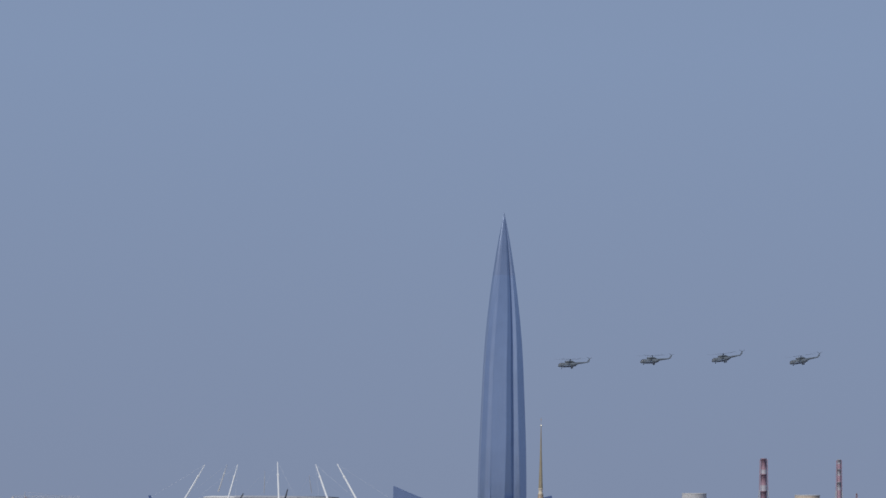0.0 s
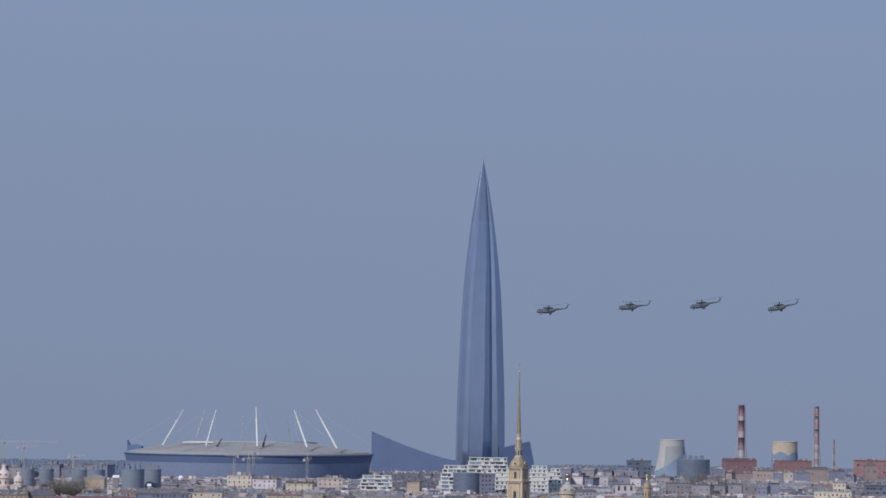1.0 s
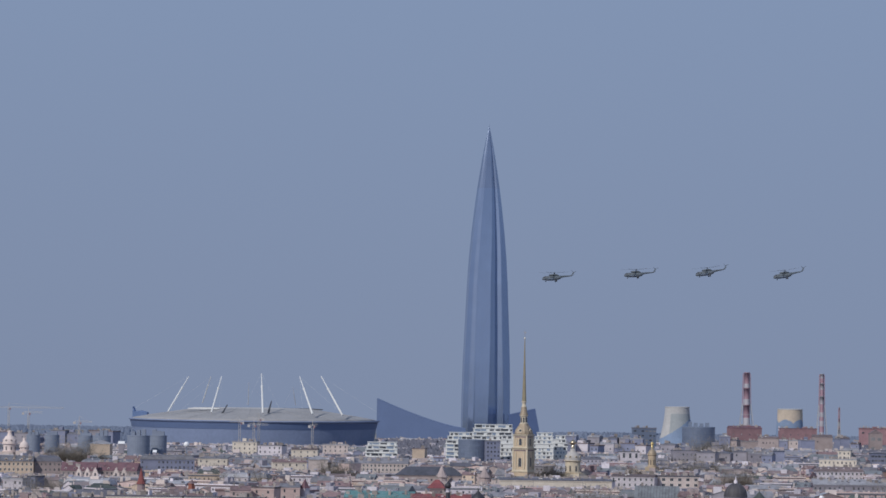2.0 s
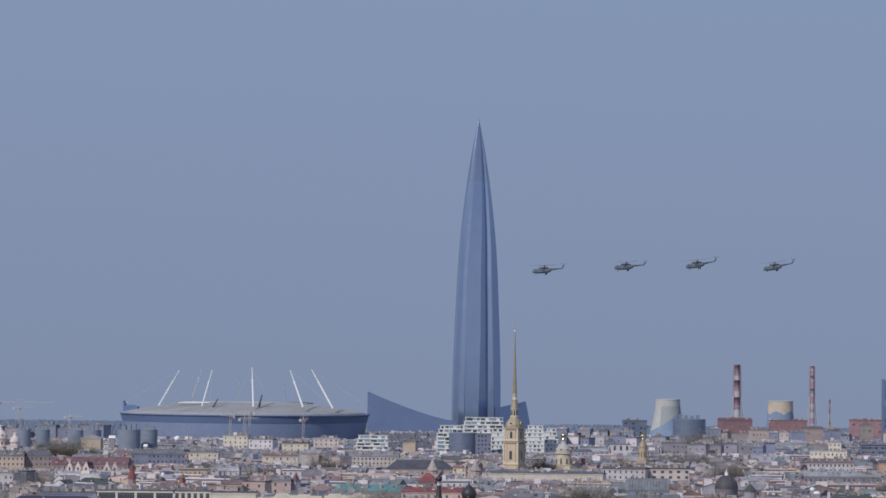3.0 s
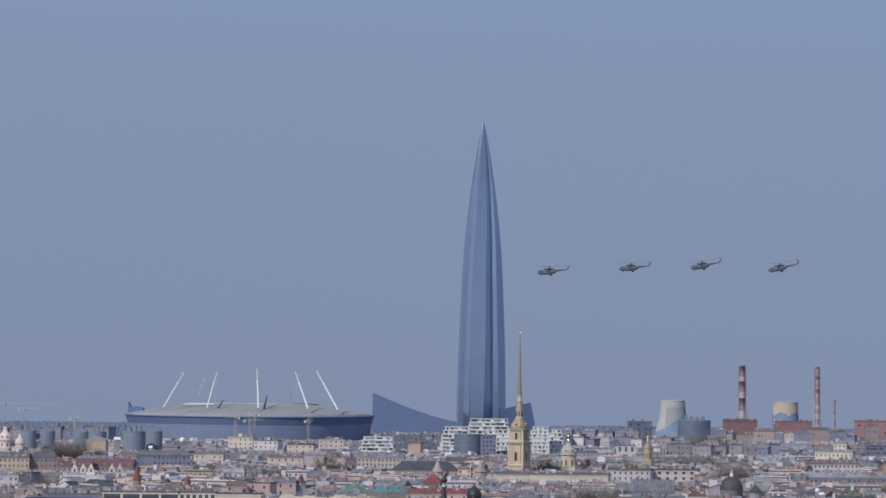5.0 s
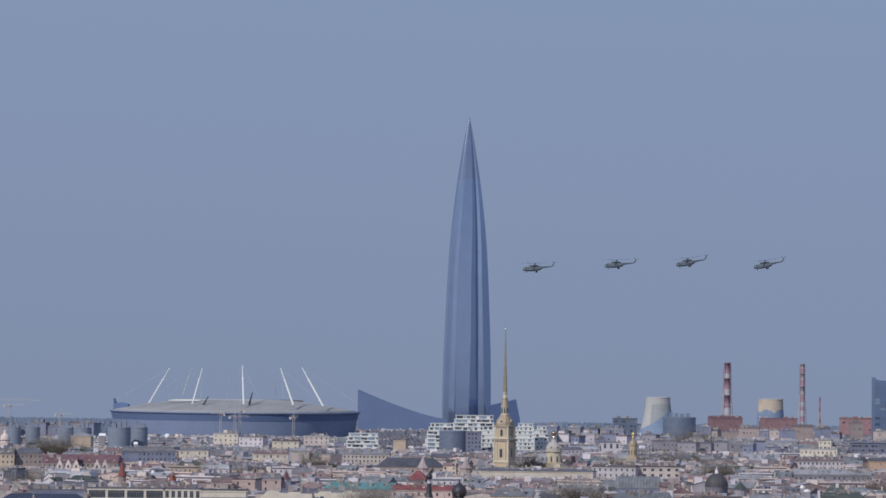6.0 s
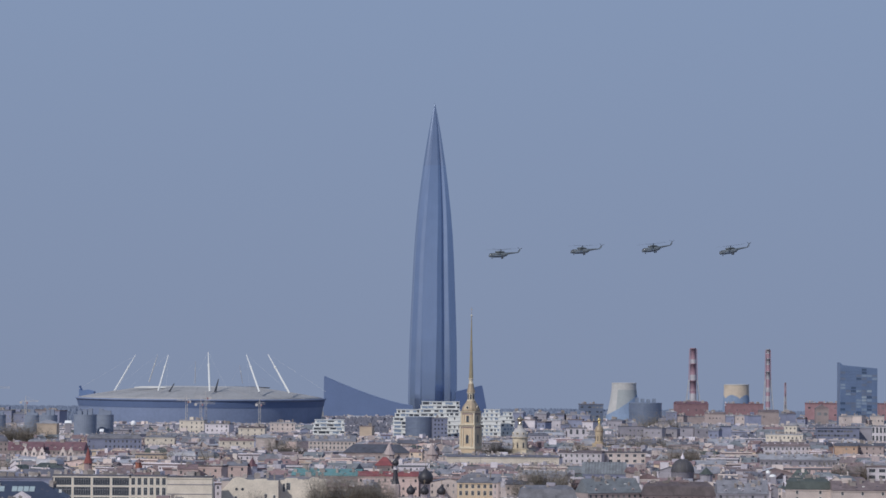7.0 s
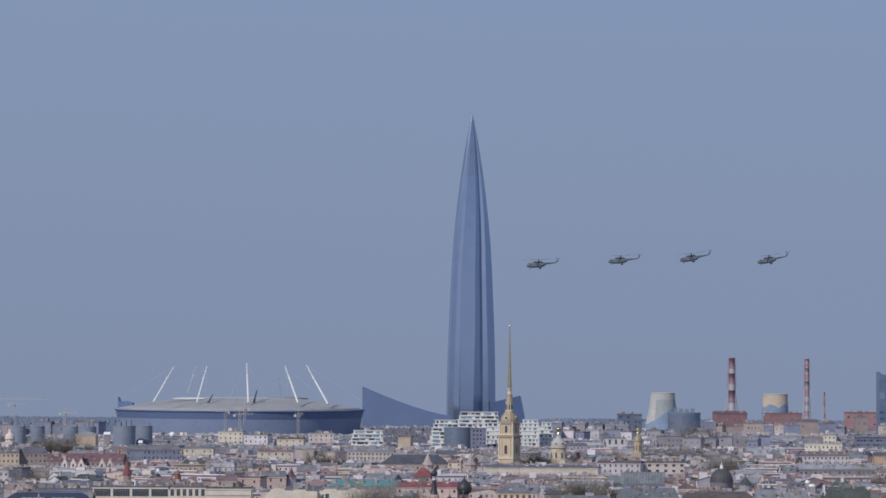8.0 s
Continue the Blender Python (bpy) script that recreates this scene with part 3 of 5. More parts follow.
def cooling_tower(x, y, z1, rtop, rbase, label, paints, zone):
    t = thing("cooling_tower", pose(x, y, 0), label, "cooling tower", "cooling towers")
    n, k = 84, 96

    def rad(u):
        return rbase + (rtop - rbase) * (1 - (1 - u) ** 1.7)

    bm = B()
    vs = [[bm.verts.new((rad(u / n) * math.cos(2 * math.pi * i / k), rad(u / n) * math.sin(2 * math.pi * i / k), 5 + (z1 - 5) * u / n)) for i in range(k)] for u in range(n + 1)]
    for u in range(n):
        for i in range(k):
            fc = bm.faces.new((vs[u][i], vs[u][(i + 1) % k], vs[u + 1][(i + 1) % k], vs[u + 1][i]))
            fc.smooth = True
            a = 2 * math.pi * (i + 0.5) / k
            fc.material_index = zone(math.cos(a), math.sin(a), u / n)
    rim = [[bm.verts.new(((rtop - 0.8) * math.cos(2 * math.pi * i / k), (rtop - 0.8) * math.sin(2 * math.pi * i / k), z)) for i in range(k)] for z in (z1, z1 - 12)]
    for a, b in ((vs[n], rim[0]), (rim[0], rim[1])):
        for i in range(k):
            bm.faces.new((a[i], a[(i + 1) % k], b[(i + 1) % k], b[i]))
    part("shell", bm, paints, t)
    bm = B()
    lathe(bm, [(rtop * 1.0, z1 - 1), (rtop * 1.02, z1 - 0.8), (rtop * 1.02, z1 + 0.3), (rtop * 0.96, z1 + 0.3), (rtop * 0.96, z1 - 1)], 40)
    part("rim", bm, CONC, t)
    for i in range(20):
        a = 2 * math.pi * i / 20
        bm = B()
        rod(bm, (rbase * 1.03 * math.cos(a), rbase * 1.03 * math.sin(a), 0), (rbase * math.cos(a + 0.12), rbase * math.sin(a + 0.12), 5.2), 0.4)
        part("leg", bm, CONC, t)


FIELD_PAINT = mat("grey_green_mural_paint", (0.36, 0.385, 0.40), 0.8, 0.0, 0.2, 5.0)


def framed_mural(c, s, u):
    """A pale frame along the top and one flank, a grey-green field, and a blue hill below."""
    if u < 0.50 + 0.24 * c:
        return 2
    return 0 if u > 0.84 or c < -0.56 or s > 0.2 else 1


def cloud_mural(c, s, u):
    """Cream above a wavy blue foot."""
    return 1 if u < 0.64 + 0.09 * abs(math.sin(2.5 * math.atan2(s, c) + 0.4)) else 0


cooling_tower(277.84, 3780, 57.7, 14.85, 25.55, "pale concrete cooling tower with a grey-green mural and a blue hill", (CONC, FIELD_PAINT, BLUE_PAINT), framed_mural)
cooling_tower(435.2, 3960, 55.13, 15.91, 19.53, "cooling tower painted ochre above and blue below", (OCHRE_PAINT, BLUE_PAINT), cloud_mural)


# ---- houses ----
def window_mesh(w, h):
    """One moulded window: a frame standing proud of the wall, glazing bars, and panes set back between them."""
    n = max(2, round(w / 1.3))
    xs = [-w / 2 - 0.12, -w / 2] + [-w / 2 + w * k / n + e for k in range(1, n) for e in (-0.06, 0.06)] + [w / 2, w / 2 + 0.12]
    zs = [-0.12, 0.0] + ([h * 0.66, h * 0.66 + 0.12] if h > 2.4 else []) + [h, h + 0.12]
    bm, known = B(), {}

    def face(mi, *points):
        vs = [known.setdefault(p, None) or known.update({p: bm.verts.new(p)}) or known[p] for p in points]
        if not bm.faces.get(vs):
            bm.faces.new(vs).material_index = mi

    def cell(i, j):
        """How far a field of the window stands out, and its material."""
        if not (0 <= i < len(xs) - 1 and 0 <= j < len(zs) - 1):
            return 0.04, 0
        if i % 2 and j % 2:
            return -0.03, 1
        return (-0.10, 0) if i in (0, len(xs) - 2) or j in (0, len(zs) - 2) else (-0.07, 2)

    for i in range(len(xs)):
        for j in range(len(zs)):
            d, mi = cell(i, j)
            if i < len(xs) - 1 and j < len(zs) - 1:
                face(mi, (xs[i], d, zs[j]), (xs[i + 1], d, zs[j]), (xs[i + 1], d, zs[j + 1]), (xs[i], d, zs[j + 1]))
            e = cell(i - 1, j)[0]
            if e != d and j < len(zs) - 1:
                face(0, (xs[i], d, zs[j]), (xs[i], e, zs[j]), (xs[i], e, zs[j + 1]), (xs[i], d, zs[j + 1]))
            e = cell(i, j - 1)[0]
            if e != d and i < len(xs) - 1:
                face(0, (xs[i], d, zs[j]), (xs[i], e, zs[j]), (xs[i + 1], e, zs[j]), (xs[i + 1], d, zs[j]))
    return mesh_of("window", bm, WHITE, PANE, CURTAIN)


WINDOWS = {}


def win(w, h):
    if (w, h) not in WINDOWS:
        WINDOWS[(w, h)] = window_mesh(w, h)
    return WINDOWS[(w, h)]


def chimney_mesh(w, d, h):
    bm = B()
    box(bm, -w / 2, w / 2, -d / 2, d / 2, -1.5, h)
    box(bm, -w / 2 - 0.15, w / 2 + 0.15, -d / 2 - 0.15, d / 2 + 0.15, h, h + 0.25)
    for k in range(max(1, int(w / 0.9))):
        x = -w / 2 + 0.45 + k * 0.9
        box(bm, x - 0.2, x + 0.2, -0.2, 0.2, h + 0.25, h + 0.75)
    return mesh_of("chimney", bm, CHIM)


CHIMNEYS = [chimney_mesh(0.9, 0.8, 1.8), chimney_mesh(2.2, 0.8, 1.6), chimney_mesh(3.4, 1.0, 2.2), chimney_mesh(1.4, 1.0, 2.6)]


def roof_mesh(kind, w, d, h, rise):
    """kind: gable (ridge along the front), end_gable, hip, mansard, flat; with eaves that stand out."""
    bm = B()
    e = 0.6
    x, y = w / 2 + e, d / 2 + e
    if kind == "gable":
        rings(bm, [[(s * (w / 2 + 0.1), -y, h), (s * (w / 2 + 0.1), y, h), (s * (w / 2 + 0.1), y, h + 0.3), (s * (w / 2 + 0.1), 0, h + rise), (s * (w / 2 + 0.1), -y, h + 0.3)] for s in (-1, 1)])
    elif kind == "end_gable":
        prism(bm, [(-x, h), (x, h), (x, h + 0.3), (0, h + rise), (-x, h + 0.3)], -d / 2 - 0.2, d / 2 + 0.2)
    elif kind == "hip":
        c = min(y, x * 0.8)
        rings(bm, [[(-x, -y, z), (x, -y, z), (x, y, z), (-x, y, z)] for z in (h, h + 0.3)] + [[(-x + c, -0.2, h + rise), (x - c, -0.2, h + rise), (x - c, 0.2, h + rise), (-x + c, 0.2, h + rise)]])
    elif kind == "mansard":
        rings(bm, [[(-x, -y, h), (x, -y, h), (x, y, h), (-x, y, h)], [(-x, -y, h + 0.3), (x, -y, h + 0.3), (x, y, h + 0.3), (-x, y, h + 0.3)],
                   [(-x + 1.6, -y + 1.6, h + rise * 0.7), (x - 1.6, -y + 1.6, h + rise * 0.7), (x - 1.6, y - 1.6, h + rise * 0.7), (-x + 1.6, y - 1.6, h + rise * 0.7)],
                   [(-x + 4, -0.3, h + rise), (x - 4, -0.3, h + rise), (x - 4, 0.3, h + rise), (-x + 4, 0.3, h + rise)]])
    else:
        box(bm, -x + 0.3, x - 0.3, -y + 0.3, y - 0.3, h, h + 0.5)
        box(bm, -x + 0.3, x - 0.3, -y + 0.3, -y + 0.7, h + 0.5, h + 1.1)
        box(bm, -x + 0.3, -x + 0.7, -y + 0.7, y - 0.3, h + 0.5, h + 1.1)
        box(bm, x - 0.7, x - 0.3, -y + 0.7, y - 0.3, h + 0.5, h + 1.1)
    return bm


def house(m, w, d, h, wall, roof, kind, rise, label, storeys=5, bay=3.4, single=False, chims=3, dormers=0, name="town_house", group="", ww=1.3, wh=1.9, seed=0, bare=False, attic=False, firewall=0, sill=0.28, hatches=0, antenna=False):
    """A plastered house: wall, cornice, roof, chimneys, dormers and windows, its front to -y."""
    rnd = random.Random(seed + int(w * 7 + h * 13))
    t = thing(name, m, label, "house", group)
    bm = B()
    box(bm, -w / 2, w / 2, -d / 2, d / 2, 0, h)
    wp = part("wall", bm, wall, t)
    bm = B()
    box(bm, -w / 2 - 0.35, w / 2 + 0.35, -d / 2 - 0.35, -d / 2 + 0.1, h - 0.75, h - 0.01)
    part("cornice", bm, wall, t)
    part("roof", roof_mesh(kind, w, d, h, rise), roof, t)
    sh = h / storeys
    nb = max(2, int(w / bay))
    if not bare:
        rows = B()
        for s in range(storeys):
            z = s * sh + sh * sill
            for k in range(nb):
                x = -w / 2 + w * (k + 0.5) / nb
                if single:
                    part("window", win(ww, wh), None, wp, at=(x, -d / 2, z))
                elif rnd.random() < 0.86:
                    kw, kh = ww * rnd.uniform(0.75, 1.08), wh * rnd.uniform(0.75, 1.05)
                    box(rows, x - kw / 2, x + kw / 2, -d / 2 - 0.06, -d / 2 + 0.03, z, z + kh, rnd.random() < 0.4)
        if single:
            rows.free()
        else:
            tagged(part("glazing", rows, (PANE, CURTAIN), wp), kind="stuff")
    for k in range(chims):
        x = (rnd.random() - 0.5) * (w - 3)
        y = rnd.uniform(-0.3, 0.3) * d
        top = h + 0.4 if kind == "flat" else h + rise * (1 - abs(y) / (d / 2)) * 0.9
        part("chimney", CHIMNEYS[rnd.randrange(4)], None, t, at=(x, y, top))
    for k in range(hatches):
        x = (rnd.random() - 0.5) * (w - 4)
        q = rnd.uniform(0.25, 0.8)
        bm = B()
        y0 = -d / 2 + q * d / 2
        zq = h + (0.5 if kind == "flat" else rise * q * (0.9 if kind != "mansard" else 1.0))
        box(bm, x - 0.7, x + 0.7, y0 - 0.6, y0 + 0.6, zq - 0.8, zq + 0.75)
        part("roof_hatch", bm, WHITE if rnd.random() < 0.4 else ROOF["dark"], t)
    if antenna:
        bm = B()
        x = rnd.uniform(-0.3, 0.3) * w
        rod(bm, (x, 0, h), (x, 0, h + rise + 4.5), 0.09, 0.05, 4)
        for q in range(3):
            rod(bm, (x - 0.9, 0, h + rise + 3 + q * 0.55), (x + 0.9, 0, h + rise + 3 + q * 0.55), 0.05, 0.05, 4)
        part("antenna", bm, DARKMET, t)
    if firewall:
        bm = B()
        fx = firewall * (w / 2 - 0.3)
        box(bm, fx - 0.4, fx + 0.4, -d / 2 + 0.4, d / 2 - 0.4, h - 2, h + rise * 0.55)
        box(bm, fx - 0.4, fx + 0.4, -d / 5, d / 5, h, h + rise + 1.0)
        part("firewall", bm, PLASTER["white"], t)
    if attic:
        x = rnd.uniform(-0.25, 0.25) * w
        bm = B()
        aw = rnd.uniform(1.6, 3.4)
        box(bm, x - aw, x + aw, -2, 3, h - 1, h + rise + rnd.uniform(0.2, 2.2))
        box(bm, x - aw - 0.2, x + aw + 0.2, -2.2, 3.2, h + rise - 0.3, h + rise)
        part("stair_head", bm, wall, t)
    for k in range(dormers):
        x = -w / 2 + w * (k + 0.5) / dormers
        bm = B()
        prism(bm, [(x - 0.9, h + 0.5), (x + 0.9, h + 0.5), (x + 0.9, h + 2.0), (x, h + 2.8), (x - 0.9, h + 2.0)], -d / 2 + 0.8, -d / 2 + 4)
        dp = part("dormer", bm, wall, t)
        bm = B()
        box(bm, x - 0.5, x + 0.5, -d / 2 + 0.74, -d / 2 + 0.9, h + 0.8, h + 2.0)
        part("dormer_window", bm, PANE, dp)
    return t


# ---- known houses: bearing of the middle, distance and width in metres, and the sight line kept open before each ----
OPEN = []                                               # (slope across from, to, distance, lowest slope seen)


def keep(x, y, w, low):
    OPEN.append(((x - w / 2) / y, (x + w / 2) / y, y, low))


keep(-223.53, SD, 287.94, 0.0233)
keep(56.58, CD, 17, 0.0319)
keep(96.84, 2420, 15, 0.0321)
keep(162.56, 2480, 8, 0.0297)
keep(-382.97, 2700, 14, 0.0273)
keep(-368.8, 2690, 9, 0.0273)
keep(-421.07, 3380, 145.1, 0.0206)
keep(160.8, 3390, 80.51, 0.0194)
keep(-40.57, 4420, 130, 0.0205)
keep(-37.5, 3440, 58, 0.0262)
keep(52.87, 4550, 70, 0.0203)
keep(277.72, 3780, 46, 0.0212)
keep(435.2, 3960, 40, 0.0187)
keep(363.78, 3800, 20, 0.0188)
keep(464.1, 3850, 24, 0.0189)


def lm(x, y, w, low, h, wall, roof, kind="gable", rise=4.0, rz=0.0, label="", depth=15, **more):
    keep(x, y, w, low)
    if y > 1900 and w < 45 and rz == 0:                 # few streets run square to each other
        rz = random.Random(int(x * 10)).uniform(-17, 9)
    if w > 18 and more.get("chims", 3) > 1:
        more["chims"] = more["chims"] + int(w / 7)
        more.setdefault("hatches", int(w / 10))
    return house(pose(x, y, 0, 0, 0, rz), w, depth, h, PLASTER.get(wall, wall), ROOF[roof], kind, rise, label, **more)


def works(x, y, w, low, h, walls, roofs, label, n, seed, **more):
    """A row of joined works buildings of different height and colour."""
    r = random.Random(seed)
    cuts = [0.0] + sorted((k + r.uniform(-0.3, 0.3)) / n for k in range(1, n)) + [1.0]
    for a, b in zip(cuts, cuts[1:]):
        lm(x - w / 2 + w * (a + b) / 2, y + r.uniform(-22, 14), w * (b - a) - 0.2, low, h + r.uniform(-4.5, 1.5), r.choice(walls), r.choice(roofs),
           r.choice(("flat", "gable", "flat", "hip")), r.uniform(1.6, 3.2), r.uniform(-30, 12), label=label, chims=r.randrange(2, 5), attic=r.random() < 0.5, storeys=r.choice((3, 4)),
           bay=r.uniform(3.4, 6.5), bare=r.random() < 0.15, hatches=3, **more)


# front row
lm(-115.17, 1955.76, 15.01, 0.0404, 21, "pink", "brown", "flat", 2, label="pink house with a low brown roof", chims=3, storeys=5, bay=6)
lm(-101.02, 1978.81, 13.01, 0.0403, 21, "pink", "grey", "gable", 2.5, label="pale pink house with a grey roof", chims=3, storeys=5, bay=6)
lm(-130.18, 1940.66, 12.76, 0.0405, 20, "pink", "rust", "gable", 3, label="pink house with a rusty roof", chims=3, storeys=5)
SKYLIGHT = mat("pale_skylight_glass", (0.40, 0.48, 0.50), 0.2, 0.1, 0.2, 2.0)
lm(-171.1, 1755, 43.2, 0.0498, 23, "pale_yellow", "dark", "flat", 2, label="long pale building with wide dark glazed bays", storeys=4, bay=10.7, ww=9.4, wh=4.7, single=True, chims=2, sill=0.14)
lm(-139.2, 1755, 20.7, 0.0496, 23, "pale_yellow", "dark", "flat", 2, label="long pale building wing with tall narrow windows", storeys=4, bay=3.4, ww=2.0, wh=4.2, single=True, chims=1, sill=0.2)
WING = lm(-116.09, 1755, 25.33, 0.0494, 22.6, "pale_yellow", "dark", "flat", 2, label="windowless cream side wall of a long building", bare=True, chims=2)
for z in (7, 13.2, 18.6):
    bm = B()
    box(bm, -12.6, 12.6, -7.75, -7.4, z, z + 0.35)
    part("wall_course", bm, PLASTER["grey"], WING)
lm(-209.77, 1760, 31.51, 0.0435, 21.4, "blue_grey", "dark", "flat", 2, label="blue-grey flat-roofed house with sheds and pipes on its roof", bare=True, chims=9, attic=True)


def parapet_house(x, y, w, h, outline, ports, slits, label):
    """A plain plastered front with a shaped parapet, a few windows and a roof behind it."""
    t = thing("town_house", pose(x, y, 0), label, "house")
    keep(x, y, w, 0.0492)
    bm = B()
    prism(bm, [(-w / 2, 0), (w / 2, 0)] + [(w * a, h + b) for a, b in outline], -7.6, -6.8)
    f = part("front_wall", bm, PLASTER["pale_yellow"], t)
    bm = B()
    box(bm, -w / 2, w / 2, -6.8, 7, 0, h - 1.2)
    part("wall", bm, PLASTER["cream"], t)
    part("roof", roof_mesh("hip", w - 1.5, 12.4, h - 1.2, 1.9), ROOF["grey"], t)
    for px, pz in ports:
        bm = B()
        lathe(bm, [(0.85, -0.1), (0.85, 0.1)], 14)
        p = part("round_window", bm, PANE, f)
        p.location, p.rotation_euler = (px, -7.62, pz), (math.pi / 2, 0, 0)
    for px, pz, ww, wh in slits:
        part("window", win(ww, wh), None, f, at=(px, -7.6, pz))
    for k, cx in enumerate((-0.36, -0.1, 0.12, 0.3, 0.42)):
        part("chimney", CHIMNEYS[k % 4], None, t, at=(w * cx, -1, h + 0.6))


parapet_house(-83.32, 1780, 32.52, 20.93, [(0.5, -0.6), (0.3, -0.6), (0.3, 0.3), (0.1, 0.3), (0.06, -0.4), (-0.05, -0.2), (-0.12, 0.8), (-0.22, 1.2), (-0.3, 0.6), (-0.36, -1.6), (-0.44, -4.5), (-0.5, -6.5)],
              ((-4.2, 15.2), (-7.6, 15.2)), ((-8, 8, 1.3, 3.2), (9, 9.5, 1.4, 3.0), (14, 9.5, 1.2, 2.4)), "pale yellow house with a curved parapet and round windows")
parapet_house(-53.78, 1790, 27.47, 21.45, [(0.5, -0.4), (0.34, -0.4), (0.34, 0.4), (0.2, 0.4), (0.14, -0.8), (-0.1, -0.8), (-0.1, -0.1), (-0.34, -0.1), (-0.38, -1.2), (-0.5, -1.2)],
              (), ((-10.5, 13.5, 1.2, 4.6), (-8, 14.5, 2.2, 4.0), (2, 7, 1.2, 3.0)), "pale yellow plain-fronted house with a stepped parapet")
lm(-41.64, 1905.75, 43.17, 0.0410, 18, "tan", "teal", "gable", 4.2, label="low house with a long teal metal roof", chims=4, storeys=4, depth=14)
lm(-4.59, 1881.19, 36.77, 0.0408, 19, "pink", "red", "gable", 2.8, label="pink house with a long red metal roof", chims=3, storeys=4)
lm(-7.52, 2057.37, 10.5, 0.0380, 19, "brown", "red", "hip", 5.4, label="house with a steep bright red roof", chims=1, storeys=4)
lm(47.4, 1843.88, 21.5, 0.0485, 17.0, "ochre", "grey", "hip", 6.0, label="yellow house with a grey metal roof and dark windows", storeys=4, bay=3.4, ww=1.6, wh=2.6, single=True, chims=4, hatches=3, antenna=True)
lm(-14.79, 2367.52, 50.17, 0.0334, 17, "tan", "charcoal", "hip", 6.5, label="low hall with a large dark hipped roof", chims=0, storeys=3)
lm(-55.15, 2629.74, 42.76, 0.0318, 17.8, "cream", "grey", "gable", 5.0, label="long cream house with a row of windows", storeys=5, bay=3.2, single=True, chims=3)
lm(77.91, 2263.62, 81.88, 0.0354, 18, "pale_yellow", "dark", "gable", 1.6, label="long low windowless cream wall with a dark roof", chims=5, bare=True)
lm(138.34, 2308.26, 32.89, 0.0356, 20, "white", "brown", "gable", 2.0, label="long white house with a row of windows", chims=4, storeys=5, bay=4, single=True)
lm(171.46, 2317.9, 30.49, 0.0355, 20, "cream", "dark", "flat", 2.0, label="cream house with tall windows and a flat roof", chims=4, storeys=5, bay=6, ww=2.4, single=True)
SEAM = lm(132.21, 1965.24, 28, 0.0403, 18, "blue_grey", "slate", "gable", 7.5, label="house with a broad ribbed grey metal roof", chims=1, storeys=4)
for k in range(13):                                     # standing seams of the broad roof
    bm = B()
    x = -11.4 + 1.9 * k
    rings(bm, [[(x + a, yy, zz2 + c) for a, c in ((-0.14, 0), (0.14, 0), (0.14, 0.3), (-0.14, 0.3))] for yy, zz2 in ((-8.0, 18.3), (-0.1, 25.4))])
    part("seam", bm, ROOF["dark"], SEAM)
lm(-285.72, 2398.64, 27.17, 0.0340, 16, "tan", "maroon", "gable", 6.5, label="house with a steep maroon tiled roof and cream gables", chims=2, storeys=4, dormers=4)
lm(-256.28, 2407.55, 32.99, 0.0339, 16, "tan", "maroon", "gable", 6.5, label="house with a steep maroon tiled roof and cream gables", chims=2, storeys=4, dormers=5)
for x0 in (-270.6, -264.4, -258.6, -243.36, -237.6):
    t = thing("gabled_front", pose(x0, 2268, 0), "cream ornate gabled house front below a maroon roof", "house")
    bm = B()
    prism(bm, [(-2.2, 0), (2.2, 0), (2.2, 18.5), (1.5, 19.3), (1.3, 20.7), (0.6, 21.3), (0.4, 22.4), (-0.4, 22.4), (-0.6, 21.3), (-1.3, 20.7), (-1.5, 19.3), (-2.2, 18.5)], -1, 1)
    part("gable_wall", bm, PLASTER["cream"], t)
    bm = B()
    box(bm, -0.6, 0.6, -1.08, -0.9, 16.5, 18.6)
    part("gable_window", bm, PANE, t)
lm(-231.66, 2550.94, 44.27, 0.0319, 21, "blue_grey", "grey", "mansard", 4.0, label="long grey house with a mansard roof", chims=4, storeys=5, dormers=7)
lm(-342.99, 2449.26, 30.87, 0.0339, 21, "yellow", "grey", "gable", 4.5, label="long yellow house with a pale roof", chims=3, storeys=5, single=True, dormers=5)
lm(-317.94, 2457.61, 20.65, 0.0338, 21, "tan", "dark", "mansard", 4.5, label="tan house with a dark mansard roof", chims=3, storeys=5)
lm(-289.81, 2080.28, 13.68, 0.0382, 20, "white", "pale", "flat", 2, label="white house with a flat pale roof", chims=3, storeys=5)
lm(-284.26, 2126.59, 8.55, 0.0382, 20, "blue_grey", "navy", "flat", 2, label="dark blue house with a flat roof", chims=2, storeys=5)
lm(315.46, 2512.47, 37.64, 0.0324, 20, "white", "brown", "mansard", 3.4, label="pale house with pointed dormers and a brown roof", chims=3, storeys=5, dormers=6, single=True)
lm(346.06, 2748.56, 33.14, 0.0280, 23, "pale_yellow", "pale", "flat", 2, label="cream house with a flat roof and roof sheds", chims=5, storeys=5)
lm(361.92, 2833.72, 11.39, 0.0265, 29, "pale_yellow", "pale", "flat", 2, label="bright cream tower house", chims=1, storeys=7)
lm(418.49, 2933.18, 39.65, 0.0270, 24, "blue_grey", "navy", "flat", 2, label="long dark office block with ribbon windows", chims=1, storeys=6, bay=3, ww=2.6)
lm(447.33, 2947.02, 11.84, 0.0274, 25, "grey", "pale", "hip", 3, label="pale grey block with a low roof", chims=1, storeys=6, bare=True)
lm(476.7, 3001.73, 29.06, 0.0277, 25, "white", "grey", "flat", 2, label="white block with tall dark window strips", chims=1, storeys=3, bay=3.6, ww=2.0, wh=5.5, single=True)
